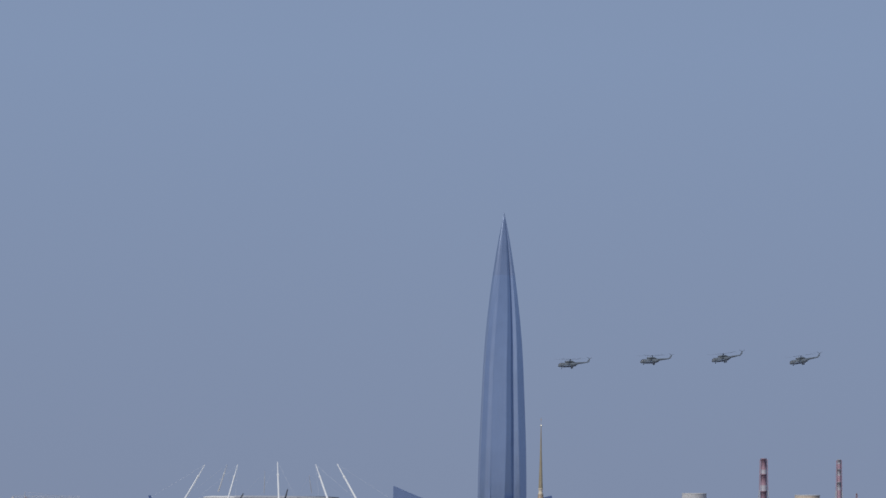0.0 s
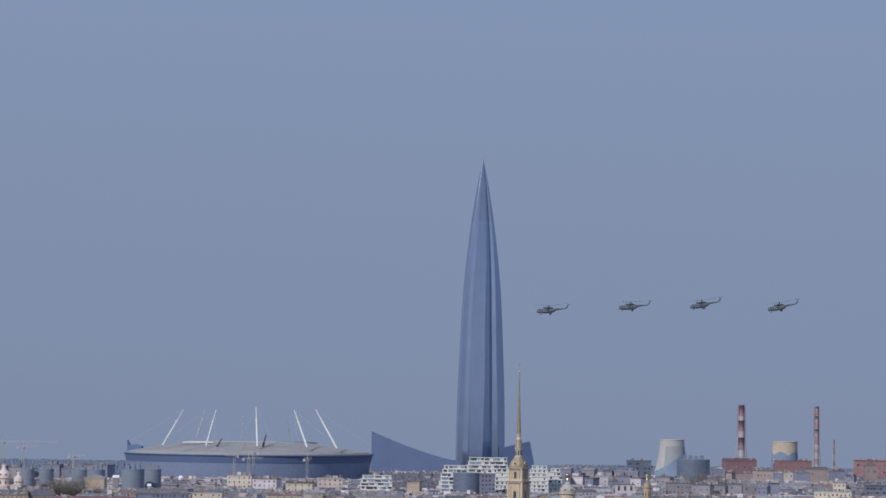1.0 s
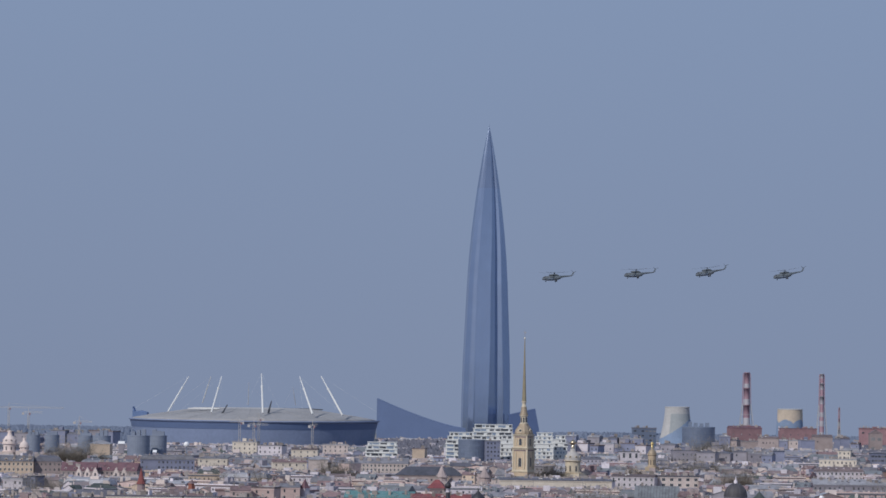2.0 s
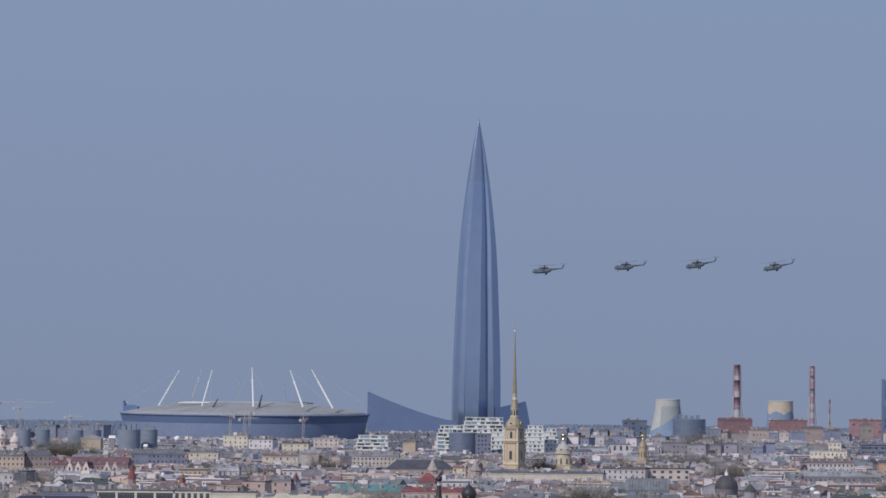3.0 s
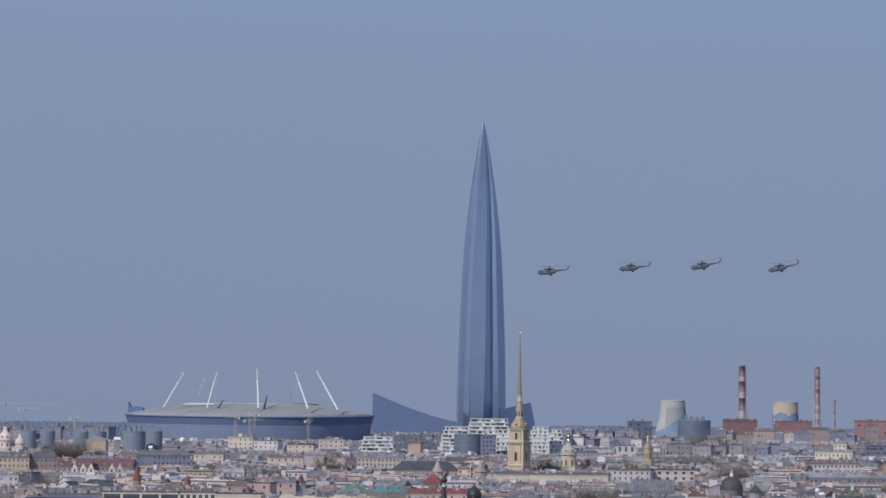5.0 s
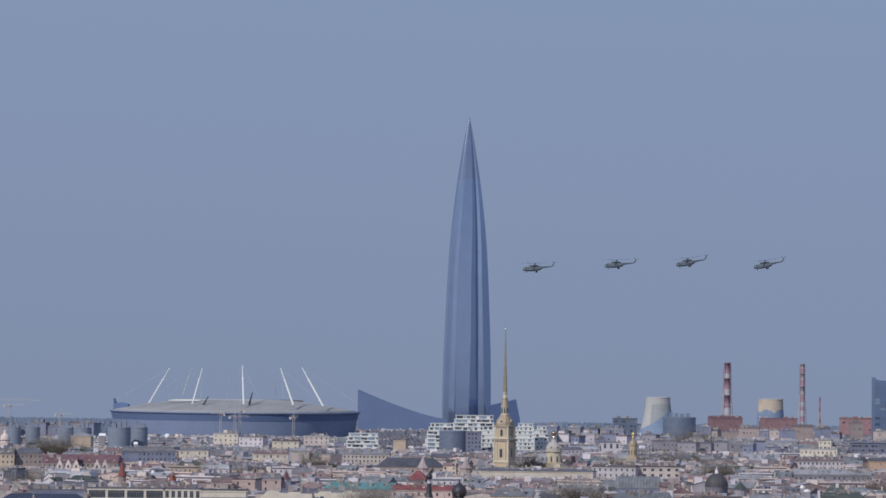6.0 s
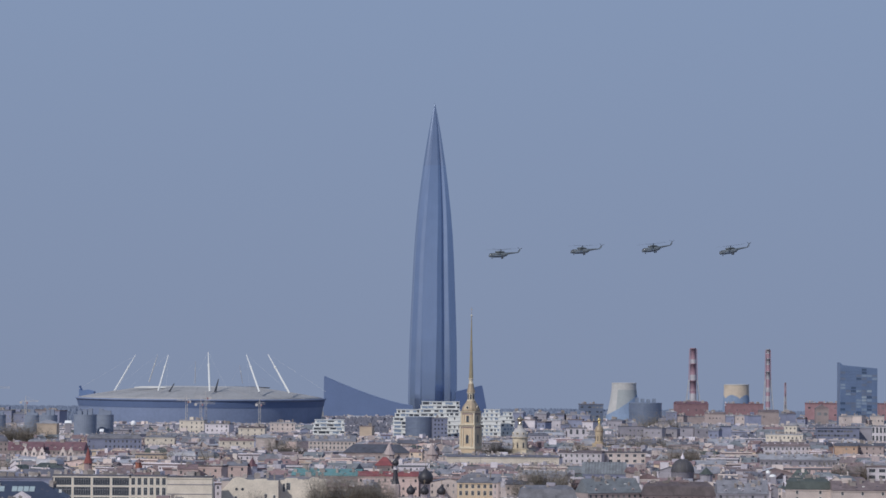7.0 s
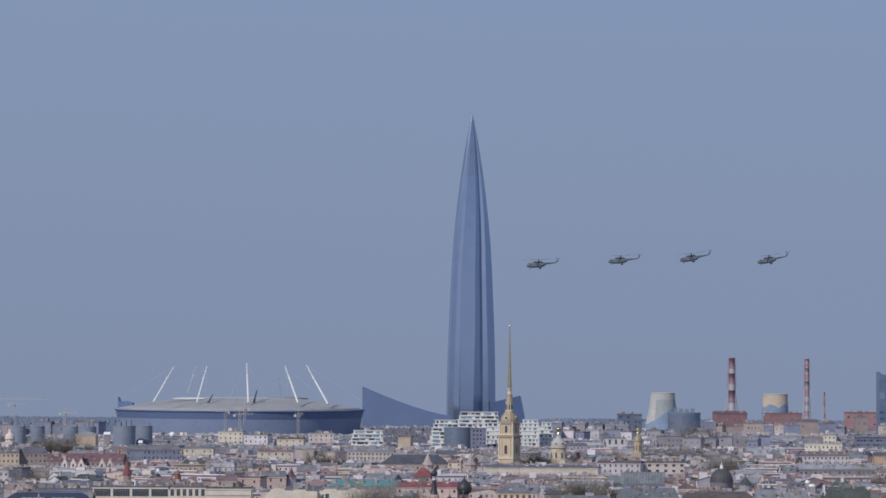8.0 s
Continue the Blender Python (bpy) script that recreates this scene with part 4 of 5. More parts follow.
lm(367.75, 2528.66, 18.48, 0.0322, 20, "orange", "dark", "gable", 2.5, label="orange house with a dark roof", chims=2, storeys=5, bay=5)
lm(389.29, 2535.33, 21.77, 0.0321, 20, "tan", "dark", "gable", 2.5, label="ochre house with a dark roof", chims=2, storeys=5, bay=5)
lm(291.58, 2251.61, 55.53, 0.0356, 18, "grey", "pale", "gable", 4.2, label="long house with a pale zinc roof", chims=12, storeys=4, hatches=8, attic=True)
lm(318.45, 2027.92, 19.63, 0.0420, 21, "white", "brown", "flat", 2, label="white house with deep balconies", storeys=5, bay=6, ww=4.0, wh=2.2, single=True, chims=1)
lm(234.17, 1761.86, 26.39, 0.0475, 18.2, "cream", "green", "mansard", 6.4, label="tan house with a steep dark green roof", storeys=5, bay=9, single=True, chims=6, hatches=5, firewall=-1, antenna=True)
lm(263.61, 1753.71, 34.28, 0.0473, 18.0, "cream", "brown", "gable", 5.4, label="tan house with a brown roof", storeys=5, bay=9, single=True, chims=9, hatches=5, attic=True, firewall=1)
lm(194.33, 1738.63, 28.59, 0.0477, 16.4, "grey", "grey", "gable", 7.6, label="house with a broad grey metal roof", storeys=5, chims=8, hatches=6, dormers=3, attic=True, antenna=True)
lm(155.99, 1709.1, 39.03, 0.0479, 16.4, "brown", "brown", "mansard", 7.6, label="brown house with a dark brown roof", storeys=5, chims=9, hatches=6, dormers=4, attic=True)
lm(118.83, 1723.45, 34.63, 0.0481, 17, "tan", "slate", "gable", 8.0, 24, label="house with a steep dark grey gable", storeys=5, chims=6, hatches=4, dormers=3, firewall=1)
lm(82.56, 1688.09, 30.84, 0.0483, 15.5, "grey", "grey", "mansard", 7.0, label="grey house with a weathered metal roof", storeys=5, chims=8, hatches=5, attic=True)
lm(-28.02, 2970.82, 11.94, 0.0275, 22, "yellow", "brown", "flat", 1, label="small yellow tower block", bare=True, chims=1)
lm(-112.91, 2680.02, 16.16, 0.0311, 19, "cream", "pale", "hip", 3, label="pale cream house with a round end", bare=True, chims=1)
lm(-300.39, 2676.91, 17.12, 0.0263, 30, "yellow", "pale", "hip", 3, label="low pale yellow hall with a vaulted roof", bare=True, chims=0)
NV = lm(-205.02, 1650, 61, 0.0500, 15.5, "white", "navy", "hip", 8.7, label="house with a big navy metal roof and skylights", depth=26, storeys=4, chims=2)
for k in range(2):                                      # skylights on the front slope
    for q in range(4):
        x = 2 + k * -16 + q * 3.1
        bm = B()
        rings(bm, [[(x + a, -8.4 + b * 3.6, 19.0 + b * 2.3 + c) for a, b in ((0, 0), (2.7, 0), (2.7, 1), (0, 1))] for c in (-0.6, 0.35)])
        part("skylight", bm, SKYLIGHT, NV, "pale glass skylight")
bm = B()
prism(bm, [(3, 14), (13, 14), (13, 16.5), (8, 19.5), (3, 16.5)], -13.9, -12)
part("pediment", bm, PLASTER["white"], NV)
# rows of blocks before the woods on the horizon, walls blue-grey for haze
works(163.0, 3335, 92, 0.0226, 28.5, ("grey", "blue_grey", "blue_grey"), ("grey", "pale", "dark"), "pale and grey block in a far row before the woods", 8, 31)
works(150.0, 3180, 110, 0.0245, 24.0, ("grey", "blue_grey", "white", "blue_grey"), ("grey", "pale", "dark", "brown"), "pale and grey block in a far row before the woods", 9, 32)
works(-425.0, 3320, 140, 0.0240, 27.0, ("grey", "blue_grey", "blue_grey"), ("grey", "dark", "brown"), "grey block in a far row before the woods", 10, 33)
# pale blocks below the stadium
lm(-191.99, 2934.22, 23.59, 0.0255, 27.2, "pale_yellow", "pale", "flat", 1.5, label="pale cream flats with a stepped flat roof", storeys=7, bay=4.5, chims=4, attic=True)
lm(-162.86, 2855.7, 22.95, 0.0262, 26, "white", "grey", "flat", 1.5, label="white flats with dark windows and roof sheds", storeys=7, bay=4.0, chims=4, attic=True)
lm(-130.94, 2824.99, 24.26, 0.0270, 23.6, "pale_yellow", "brown", "gable", 2.0, label="pale cream house with a low brown roof", storeys=6, bay=5.0, chims=5)
lm(-107.73, 2942.59, 23.65, 0.0258, 25.5, "cream", "pale", "flat", 1.5, label="cream flats with a flat pale roof", storeys=7, bay=4.2, chims=3, attic=True)
lm(-197.22, 2596.43, 24.66, 0.0303, 21, "pale_yellow", "grey", "hip", 2.5, label="pale yellow house with a grey hipped roof", storeys=5, bay=4.6, chims=5)
lm(-129.82, 2520.28, 27.62, 0.0312, 21, "pale_yellow", "rust", "gable", 2.5, label="pale cream house with a rusty roof", storeys=5, bay=4.8, chims=6)
# power station halls; blue-grey walls in front of them carry the haze
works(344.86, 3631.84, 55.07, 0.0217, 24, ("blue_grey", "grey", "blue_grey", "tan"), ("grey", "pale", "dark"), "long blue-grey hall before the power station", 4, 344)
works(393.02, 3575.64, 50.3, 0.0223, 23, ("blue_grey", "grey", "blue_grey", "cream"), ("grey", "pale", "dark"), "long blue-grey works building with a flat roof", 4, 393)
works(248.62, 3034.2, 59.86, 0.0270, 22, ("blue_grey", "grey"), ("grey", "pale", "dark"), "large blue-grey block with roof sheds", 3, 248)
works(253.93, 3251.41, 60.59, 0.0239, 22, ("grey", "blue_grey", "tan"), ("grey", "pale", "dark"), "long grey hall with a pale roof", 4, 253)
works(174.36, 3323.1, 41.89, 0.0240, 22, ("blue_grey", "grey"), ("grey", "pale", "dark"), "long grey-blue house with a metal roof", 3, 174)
lm(172.17, 2961.06, 17.85, 0.0272, 22, "white", "grey", "flat", 2, label="white house with tall window strips", storeys=3, bay=4.5, ww=2.2, wh=4.6, single=True, chims=3)
lm(353.24, 3710.21, 39.31, 0.0188, 34, BRICK_RED, "maroon", "gable", 3, label="red brick power station hall", storeys=3, bay=8, chims=6, attic=True)
lm(423.25, 3766.95, 45.42, 0.0188, 33, BRICK_RED, "maroon", "flat", 2, label="red brick boiler house", storeys=3, bay=8, chims=7, attic=True, firewall=-1)
lm(438.21, 3642.66, 23.29, 0.0197, 26, "tan", "brown", "gable", 3, label="long tan turbine hall with a gabled roof", storeys=3, bay=8, chims=1)
lm(524.34, 3804.98, 42.4, 0.0206, 34, BRICK_RED, "maroon", "flat", 2, label="large red brick factory block", storeys=4, bay=9, ww=3, chims=7, attic=True)
lm(490.14, 3563.67, 14.32, 0.0210, 32, "tan", "brown", "end_gable", 5, label="ochre gabled front of a factory block", storeys=3, bay=9, ww=5, wh=4, chims=0)
lm(612.89, 3813.88, 36.23, 0.0204, 34, BRICK_RED, "maroon", "flat", 2, label="large red brick factory block", storeys=4, bay=9, ww=3, chims=2)
lm(364.92, 3540.62, 23.29, 0.0206, 26, "tan", "brown", "gable", 2, label="pale works building at the power station", storeys=3, chims=2)
works(532.69, 3530.95, 51.6, 0.0212, 24, ("cream", "tan", "cream"), ("pale", "rust", "pale"), "long low tan hall", 4, 532)
works(458.31, 3589.02, 30.16, 0.0211, 24, ("tan", "cream", "blue_grey"), ("pale", "brown", "grey"), "long low tan hall", 3, 458)
lm(317.03, 2980.18, 10.89, 0.0267, 24, "blue_grey", "navy", "flat", 1, label="dark blue windowless block", bare=True, chims=0)
works(291.26, 2966.83, 35.77, 0.0268, 23, ("blue_grey", "grey", "white"), ("grey", "pale", "dark"), "long grey-blue block with a flat roof", 3, 291)


BLIND_PANE = mat("blue_blind_pane", (0.26, 0.33, 0.44), 0.4, 0.1, 0.2, 3.0)
lm(39.41, 2830, 12.92, 0.0273, 33.48, "blue_grey", "grey", "flat", 1, label="grey-blue flats beside the white apartment house", storeys=9, bay=3.0, ww=1.6, chims=2, depth=12)


# ---- white stepped apartment house and dark glass drum ----
def stepped_block(x0, x1, y, ztop, storeys, label, step, ribbon=False):
    """Flats with white floor slabs, balcony fronts and set-back upper storeys."""
    w = x1 - x0
    t = thing("apartment_house", pose((x0 + x1) / 2, y, 0, 0, 0, 0), label, "apartment house")
    sh = ztop / storeys
    rnd = random.Random(int(w * 10))
    for s in range(storeys):
        inset = max(0, s - storeys + 3) * step
        lo, hi = -w / 2 + inset, w / 2 - inset * 0.3
        bm = B()
        box(bm, lo + 0.5, hi - 0.5, -6.8, 7, s * sh, s * sh + sh - 0.3)
        st = part("storey", bm, WHITE, t)
        bm = B()
        box(bm, lo, hi, -7.3, 7.4, (s + 1) * sh - 0.3, (s + 1) * sh)
        part("floor_slab", bm, WHITE, t)
        x = lo + 1.5
        if ribbon:
            px = lo + rnd.uniform(0.8, 2.5)
            while px < hi - 2:                          # deep dark balconies between white screens
                pw = min(rnd.uniform(2.0, 7.0), hi - 0.8 - px)
                bm = B()
                box(bm, px, px + pw, -6.9, -6.7, s * sh + rnd.choice((0.7, 1.2)), s * sh + sh - rnd.choice((0.5, 0.9)))
                part("window_strip", bm, rnd.choice((PANE, PANE, BLIND_PANE)), st)
                if rnd.random() < 0.5:
                    bm = B()
                    box(bm, px - 0.3, px + pw * rnd.uniform(0.5, 1.0), -7.5, -7.32, s * sh, s * sh + 1.0)
                    part("balcony_front", bm, WHITE, st)
                px += pw + rnd.choice((0.5, 0.8, 1.6, 3.4))
            x = hi
        while x < hi - 3:
            ww = rnd.choice((1.1, 1.4, 2.2, 3.0))
            bm = B()
            box(bm, x, x + ww, -6.9, -6.7, s * sh + 0.9, s * sh + sh - 0.9)
            if rnd.random() < 0.85:
                part("window", bm, rnd.choice((PANE, PANE, BLIND_PANE)), st)
            else:
                bm.free()
            if rnd.random() < 0.35:
                bm = B()
                box(bm, x - 0.4, x + ww + 0.4, -7.4, -7.28, s * sh, s * sh + 1.0)
                part("balcony_front", bm, WHITE, st)
            x += ww + rnd.uniform(1.3, 3.4)
    keep((x0 + x1) / 2, y, w, 0.0270)
    return t


AY = 2900
stepped_block(-78.0, -47.5, 2880, 30.5, 9, "low white apartment house with open terraces", 1.0, True)
stepped_block(-3.46, 22.98, AY, 40.11, 11, "white stepped apartment house with long balconies", 1.6, True)
stepped_block(21.08, 60.62, AY + 30, 47.31, 13, "white apartment house with terraced upper floors", 1.3, True)
stepped_block(46.65, 62.82, AY - 40, 38.68, 10, "white apartment house with square windows", 0.6)
stepped_block(79.59, 100.1, AY + 60, 39.75, 11, "white apartment house with terraces", 2.0)
stepped_block(96.76, 114.2, AY + 90, 36.59, 10, "low white apartment house with terraces", 3.0)


DRUM_BAND = mat("dull_blue_floor_band", (0.20, 0.24, 0.32), 0.7, 0.0, 0.2, 4.0)


def drum_block(x, y, r, ztop, label, bands, material, boxes=4, low=0.027):
    t = thing("round_office", pose(x, y, 0), label, "office building")
    bm = B()
    lathe(bm, [(r, 0), (r, ztop)], 32, smooth=False)
    part("glass_drum", bm, material, t)
    for k in range(bands):
        z = ztop * (k + 0.8) / bands
        bm = B()
        lathe(bm, [(r + 0.02, z), (r + 0.16, z), (r + 0.16, z + 0.9), (r + 0.02, z + 0.9)], 32, smooth=False)
        part("floor_band", bm, TANK if material is TANK else DRUM_BAND, t)
    rnd = random.Random(int(x))
    for k in range(boxes):
        a = -r * 0.7 + 1.4 * r * (k + 0.5) / boxes
        bm = B()
        box(bm, a - 1.8, a + 1.8, -3, 3, ztop - 1, ztop + rnd.uniform(2.5, 6))
        part("plant_room", bm, TANK if material is TANK else DRUM_BAND, t)
    keep(x, y, 2 * r, low)


drum_block(21.42, 2840, 12.97, 34.64, "dark glass drum-shaped office house", 7, OFFICE_GLASS, 0)
drum_block(265.53, 3300, 17.48, 41.6, "dark drum-shaped office house with roof plant", 6, OFFICE_GLASS, 4, 0.0219)
lm(218.89, 3483.9, 26.09, 0.0224, 36, OFFICE_GLASS, "dark", "flat", 2, label="dark glass office block with roof plant", storeys=7, bay=4, ww=3, chims=4)
for gx, gy, gr, gz in ((-280.72, 2800, 10.23, 35.14), (-265.67, 2830, 7.75, 34.67), (-336.42, 3000, 8.77, 29.97),
                   (-357.6, 3050, 7.8, 28.74), (-395.91, 2950, 6.47, 30.97), (-382, 2980, 7.08, 30.49)):
    drum_block(gx, gy, gr, gz, "round blue-grey housing drum with roof sheds", 8, TANK, 3, 0.0270)


# ---- glass office tower ----
def office_tower(x0, x1, y, z0, z1):
    w = x1 - x0
    t = thing("office_tower", pose((x0 + x1) / 2, y, 0), "dark blue glass office tower with a slanted top", "office tower")
    bm = B()
    prism(bm, [(-w / 2, 0), (w / 2, 0), (w / 2, z1), (-w / 2 + 3, z0), (-w / 2, z0 + 3)], 0, 26)
    part("glass_body", bm, OFFICE_BLUE, t)
    rnd = random.Random(4)
    n = 22
    for k in range(1, n):
        z = z1 * k / n
        bm = B()
        box(bm, -w / 2 - 0.1, w / 2 + 0.1, -0.25, 0.05, z, z + 0.6)
        fl = part("floor_band", bm, OFFICE_BLUE, t)
        for q in range(7):
            if rnd.random() < 0.42:
                x = -w / 2 + w * q / 7
                bm = B()
                box(bm, x + 0.3, x + w / 7 - 0.3, -0.15, 0.05, z + 0.7, z + z1 / n - 0.2)
                part("pane", bm, rnd.choice((PALE_PANE if 10 < k < 15 else BLIND_PANE, BLIND_PANE, OFFICE_GLASS, OFFICE_GLASS, DARK_PANE, DARK_PANE)), fl)
    keep((x0 + x1) / 2, y, w, 0.0199)


DARK_PANE = mat("dark_blue_pane", (0.08, 0.12, 0.2), 0.3, 0.1, 0.2, 3.0)
# pale panes at mid height paint in the tower's bright reflections
PALE_PANE = mat("pale_reflection_pane", (0.36, 0.42, 0.49), 0.3, 0.2, 0.2, 3.0)
office_tower(516.78, 560.12, 3600, 82.24, 78.7)


# ---- small towers and domes among the roofs ----
def cone_tower(x, y, r, zc, zt, wall, roof, label, k=10):
    t = thing("turret", pose(x, y, 0), label, "turret")
    bm = B()
    lathe(bm, [(r, 0), (r, zc - 0.6), (r * 1.15, zc - 0.3), (r * 1.15, zc)], k, smooth=False)
    part("turret_wall", bm, wall, t)
    bm = B()
    lathe(bm, [(r * 1.2, zc), (r * 0.75, zc + (zt - zc) * 0.3), (r * 0.35, zc + (zt - zc) * 0.7), (0.1, zt)], k, smooth=False)
    part("cone_roof", bm, roof, t)
    bm = B()
    rod(bm, (0, 0, zt - 0.3), (0, 0, zt + 1.4), 0.1)
    part("finial", bm, DARKMET, t)
    keep(x, y, 2.4 * r, (95 - zc + 3) / y)


cone_tower(-203.32, 2050, 2.6, 19.1, 29.54, PLASTER["brown"], mat("red_tile_spire", (0.25, 0.08, 0.075), 0.8), "red tiled pointed turret")
cone_tower(-168.85, 2040, 2.4, 20.16, 22.76, mat("orange_brick", (0.36, 0.14, 0.10), 0.85), ROOF["rust"], "short orange brick turret", 4)
cone_tower(-91.67, 1980, 3.0, 20.54, 26.29, PLASTER["white"], ROOF["maroon"], "turret with a steep maroon roof", 4)
cone_tower(-5.24, 2350, 4.0, 16.17, 25.15, PLASTER["tan"], PLASTER["tan"], "tan stone tower with a pointed roof", 8)
cone_tower(27.32, 2350, 4.0, 16.48, 25.46, PLASTER["tan"], PLASTER["tan"], "tan stone tower with a pointed roof", 8)
cone_tower(195.53, 1950, 4.0, 18.73, 23.34, PLASTER["grey"], ROOF["green"], "corner turret with a green metal cap", 12)


def onion(t, x, y, z, r, neck, material, drum):
    bm = B()
    lathe(bm, [(r * 0.62, z - neck), (r * 0.62, z), (r * 0.72, z)], 14, x, y)
    d = part("drum", bm, drum, t)
    bm = B()
    lathe(bm, [(r * 0.55, z), (r * 0.92, z + r * 0.35), (r, z + r * 0.8), (r * 0.86, z + r * 1.25), (r * 0.45, z + r * 1.65), (r * 0.16, z + r * 1.95), (0.06, z + r * 2.4)], 18, x, y)
    part("onion_dome", bm, material, d)
    bm = B()
    rod(bm, (x, y, z + r * 2.2), (x, y, z + r * 3.3), 0.12)
    rod(bm, (x - r * 0.28, y, z + r * 2.95), (x + r * 0.28, y, z + r * 2.95), 0.1)
    part("cross", bm, GILT, d)


CH = 1850
t = thing("onion_church", pose(16.26, CH, 0), "church with black onion domes and pale walls", "church")
bm = B()
box(bm, -15, 15, -9, 9, 0, 7.57)
part("nave", bm, PLASTER["cream"], t)
onion(t, 1.5, 0, 15.65, 4.6, 8, BLACK_DOME, PLASTER["white"])
for ox, oy in ((-7.3, -5), (0.8, -6), (11, -5)):
    onion(t, ox, oy, 9.58, 2.7, 6, BLACK_DOME, PLASTER["white"])
bm = B()
zz = 15.48
lathe(bm, [(3.0, 0), (3.0, zz - 1), (2.6, zz)], 8, -16.5, 0, smooth=False)
part("bell_stage", bm, PLASTER["tan"], t)
bm = B()
lathe(bm, [(2.5, zz), (1.9, zz + 2), (1.4, zz + 5.5), (1.2, zz + 8.5)], 8, -16.5, 0, smooth=False)
part("bell_spire", bm, BLACK_DOME, t)
onion(t, -16.5, 0, zz + 11, 2.0, 2.4, BLACK_DOME, PLASTER["white"])
keep(11.2, CH, 36, 0.0482)

t = thing("rotunda", pose(181.51, 1960, 0), "house with a dark ribbed dome and lantern", "house")
zz = 19.62
bm = B()
lathe(bm, [(7.2, 0), (7.2, zz - 0.6), (7.8, zz)], 20)
part("rotunda_wall", bm, PLASTER["grey"], t)
bm = B()
lathe(bm, [(7.2 * math.cos(a), zz + 8.4 * math.sin(a)) for a in [math.pi / 2 * k / 8 for k in range(9)]], 20)
part("dome", bm, mat("dark_brown_dome_sheet", (0.085, 0.08, 0.088), 0.6, 0.0, 0.35, 1.5), t)
for k in range(10):
    bm = B()
    for s in range(6):
        a0, a1, b = math.pi / 2 * s / 6, math.pi / 2 * (s + 1) / 6, 2 * math.pi * k / 10
        rod(bm, (7.3 * math.cos(a0) * math.cos(b), 7.3 * math.cos(a0) * math.sin(b), zz + 8.5 * math.sin(a0)), (7.3 * math.cos(a1) * math.cos(b), 7.3 * math.cos(a1) * math.sin(b), zz + 8.5 * math.sin(a1)), 0.15, 0.15, 4)
    part("dome_rib", bm, ROOF["dark"], t)
bm = B()
lathe(bm, [(1.2, zz + 8), (1.2, zz + 9.6), (0.3, zz + 11), (0.1, zz + 13)], 10)
part("lantern", bm, PLASTER["white"], t)
keep(181.51, 1960, 17, 0.0393)


# white shapes on stands, added where roofs glint in the sun
def roof_shed(x, y, z, w, h, domed=False):
    t = thing("roof_shed", pose(x, y, 0), "small white dome added for a sun glint" if domed else "small white block added for a sun glint", "shed")
    bm = B()
    box(bm, -w * 0.4, w * 0.4, -2, 2, 0, z)
    part("stair_tower", bm, PLASTER["grey"], t)
    bm = B()
    if domed:
        lathe(bm, [(w * 0.5, z), (w * 0.49, z + h * 0.35), (w * 0.40, z + h * 0.7), (w * 0.22, z + h * 0.93), (0.05, z + h)], 20)
        part("dome", bm, GLINT_WHITE, t)
    else:
        rings(bm, [[(-w / 2, -2.6, z), (w / 2, -2.6, z), (w / 2, 2.4, z), (-w / 2, 2.4, z)], [(-w * 0.46, 0.6, z + h), (w * 0.46, 0.6, z + h), (w * 0.46, 2.4, z + h), (-w * 0.46, 2.4, z + h)]])
        part("shed", bm, GLINT_WHITE, t)
    keep(x, y, w, (95 - z + 2) / y)


roof_shed(-285.5, 2700, 29.76, 6, 2.2)
roof_shed(231.4, 1900, 19.4, 4.4, 1.5, True)
roof_shed(229.2, 1906, 21.3, 2.8, 1.9, True)
roof_shed(-242.12, 2550, 26.68, 3.4, 2)


# a white ball and its mount; the ball's white imitates a sun glint
t = thing("radome", pose(-220.34, 2600, 0), "white ball on a roof mast, standing in for a sun glint", "radome")
zz = 32.23
bm = B()
lathe(bm, [(2.4 * math.sin(math.pi * k / 12), zz - 2.4 * math.cos(math.pi * k / 12)) for k in range(13)], 18)
part("ball", bm, GLINT_WHITE, t)
bm = B()
rod(bm, (0, 0, 0), (0, 0, zz - 1.9), 0.6, 0.5, 8)
part("mount", bm, TANK, t)
keep(-220.34, 2600, 6, 0.0260)


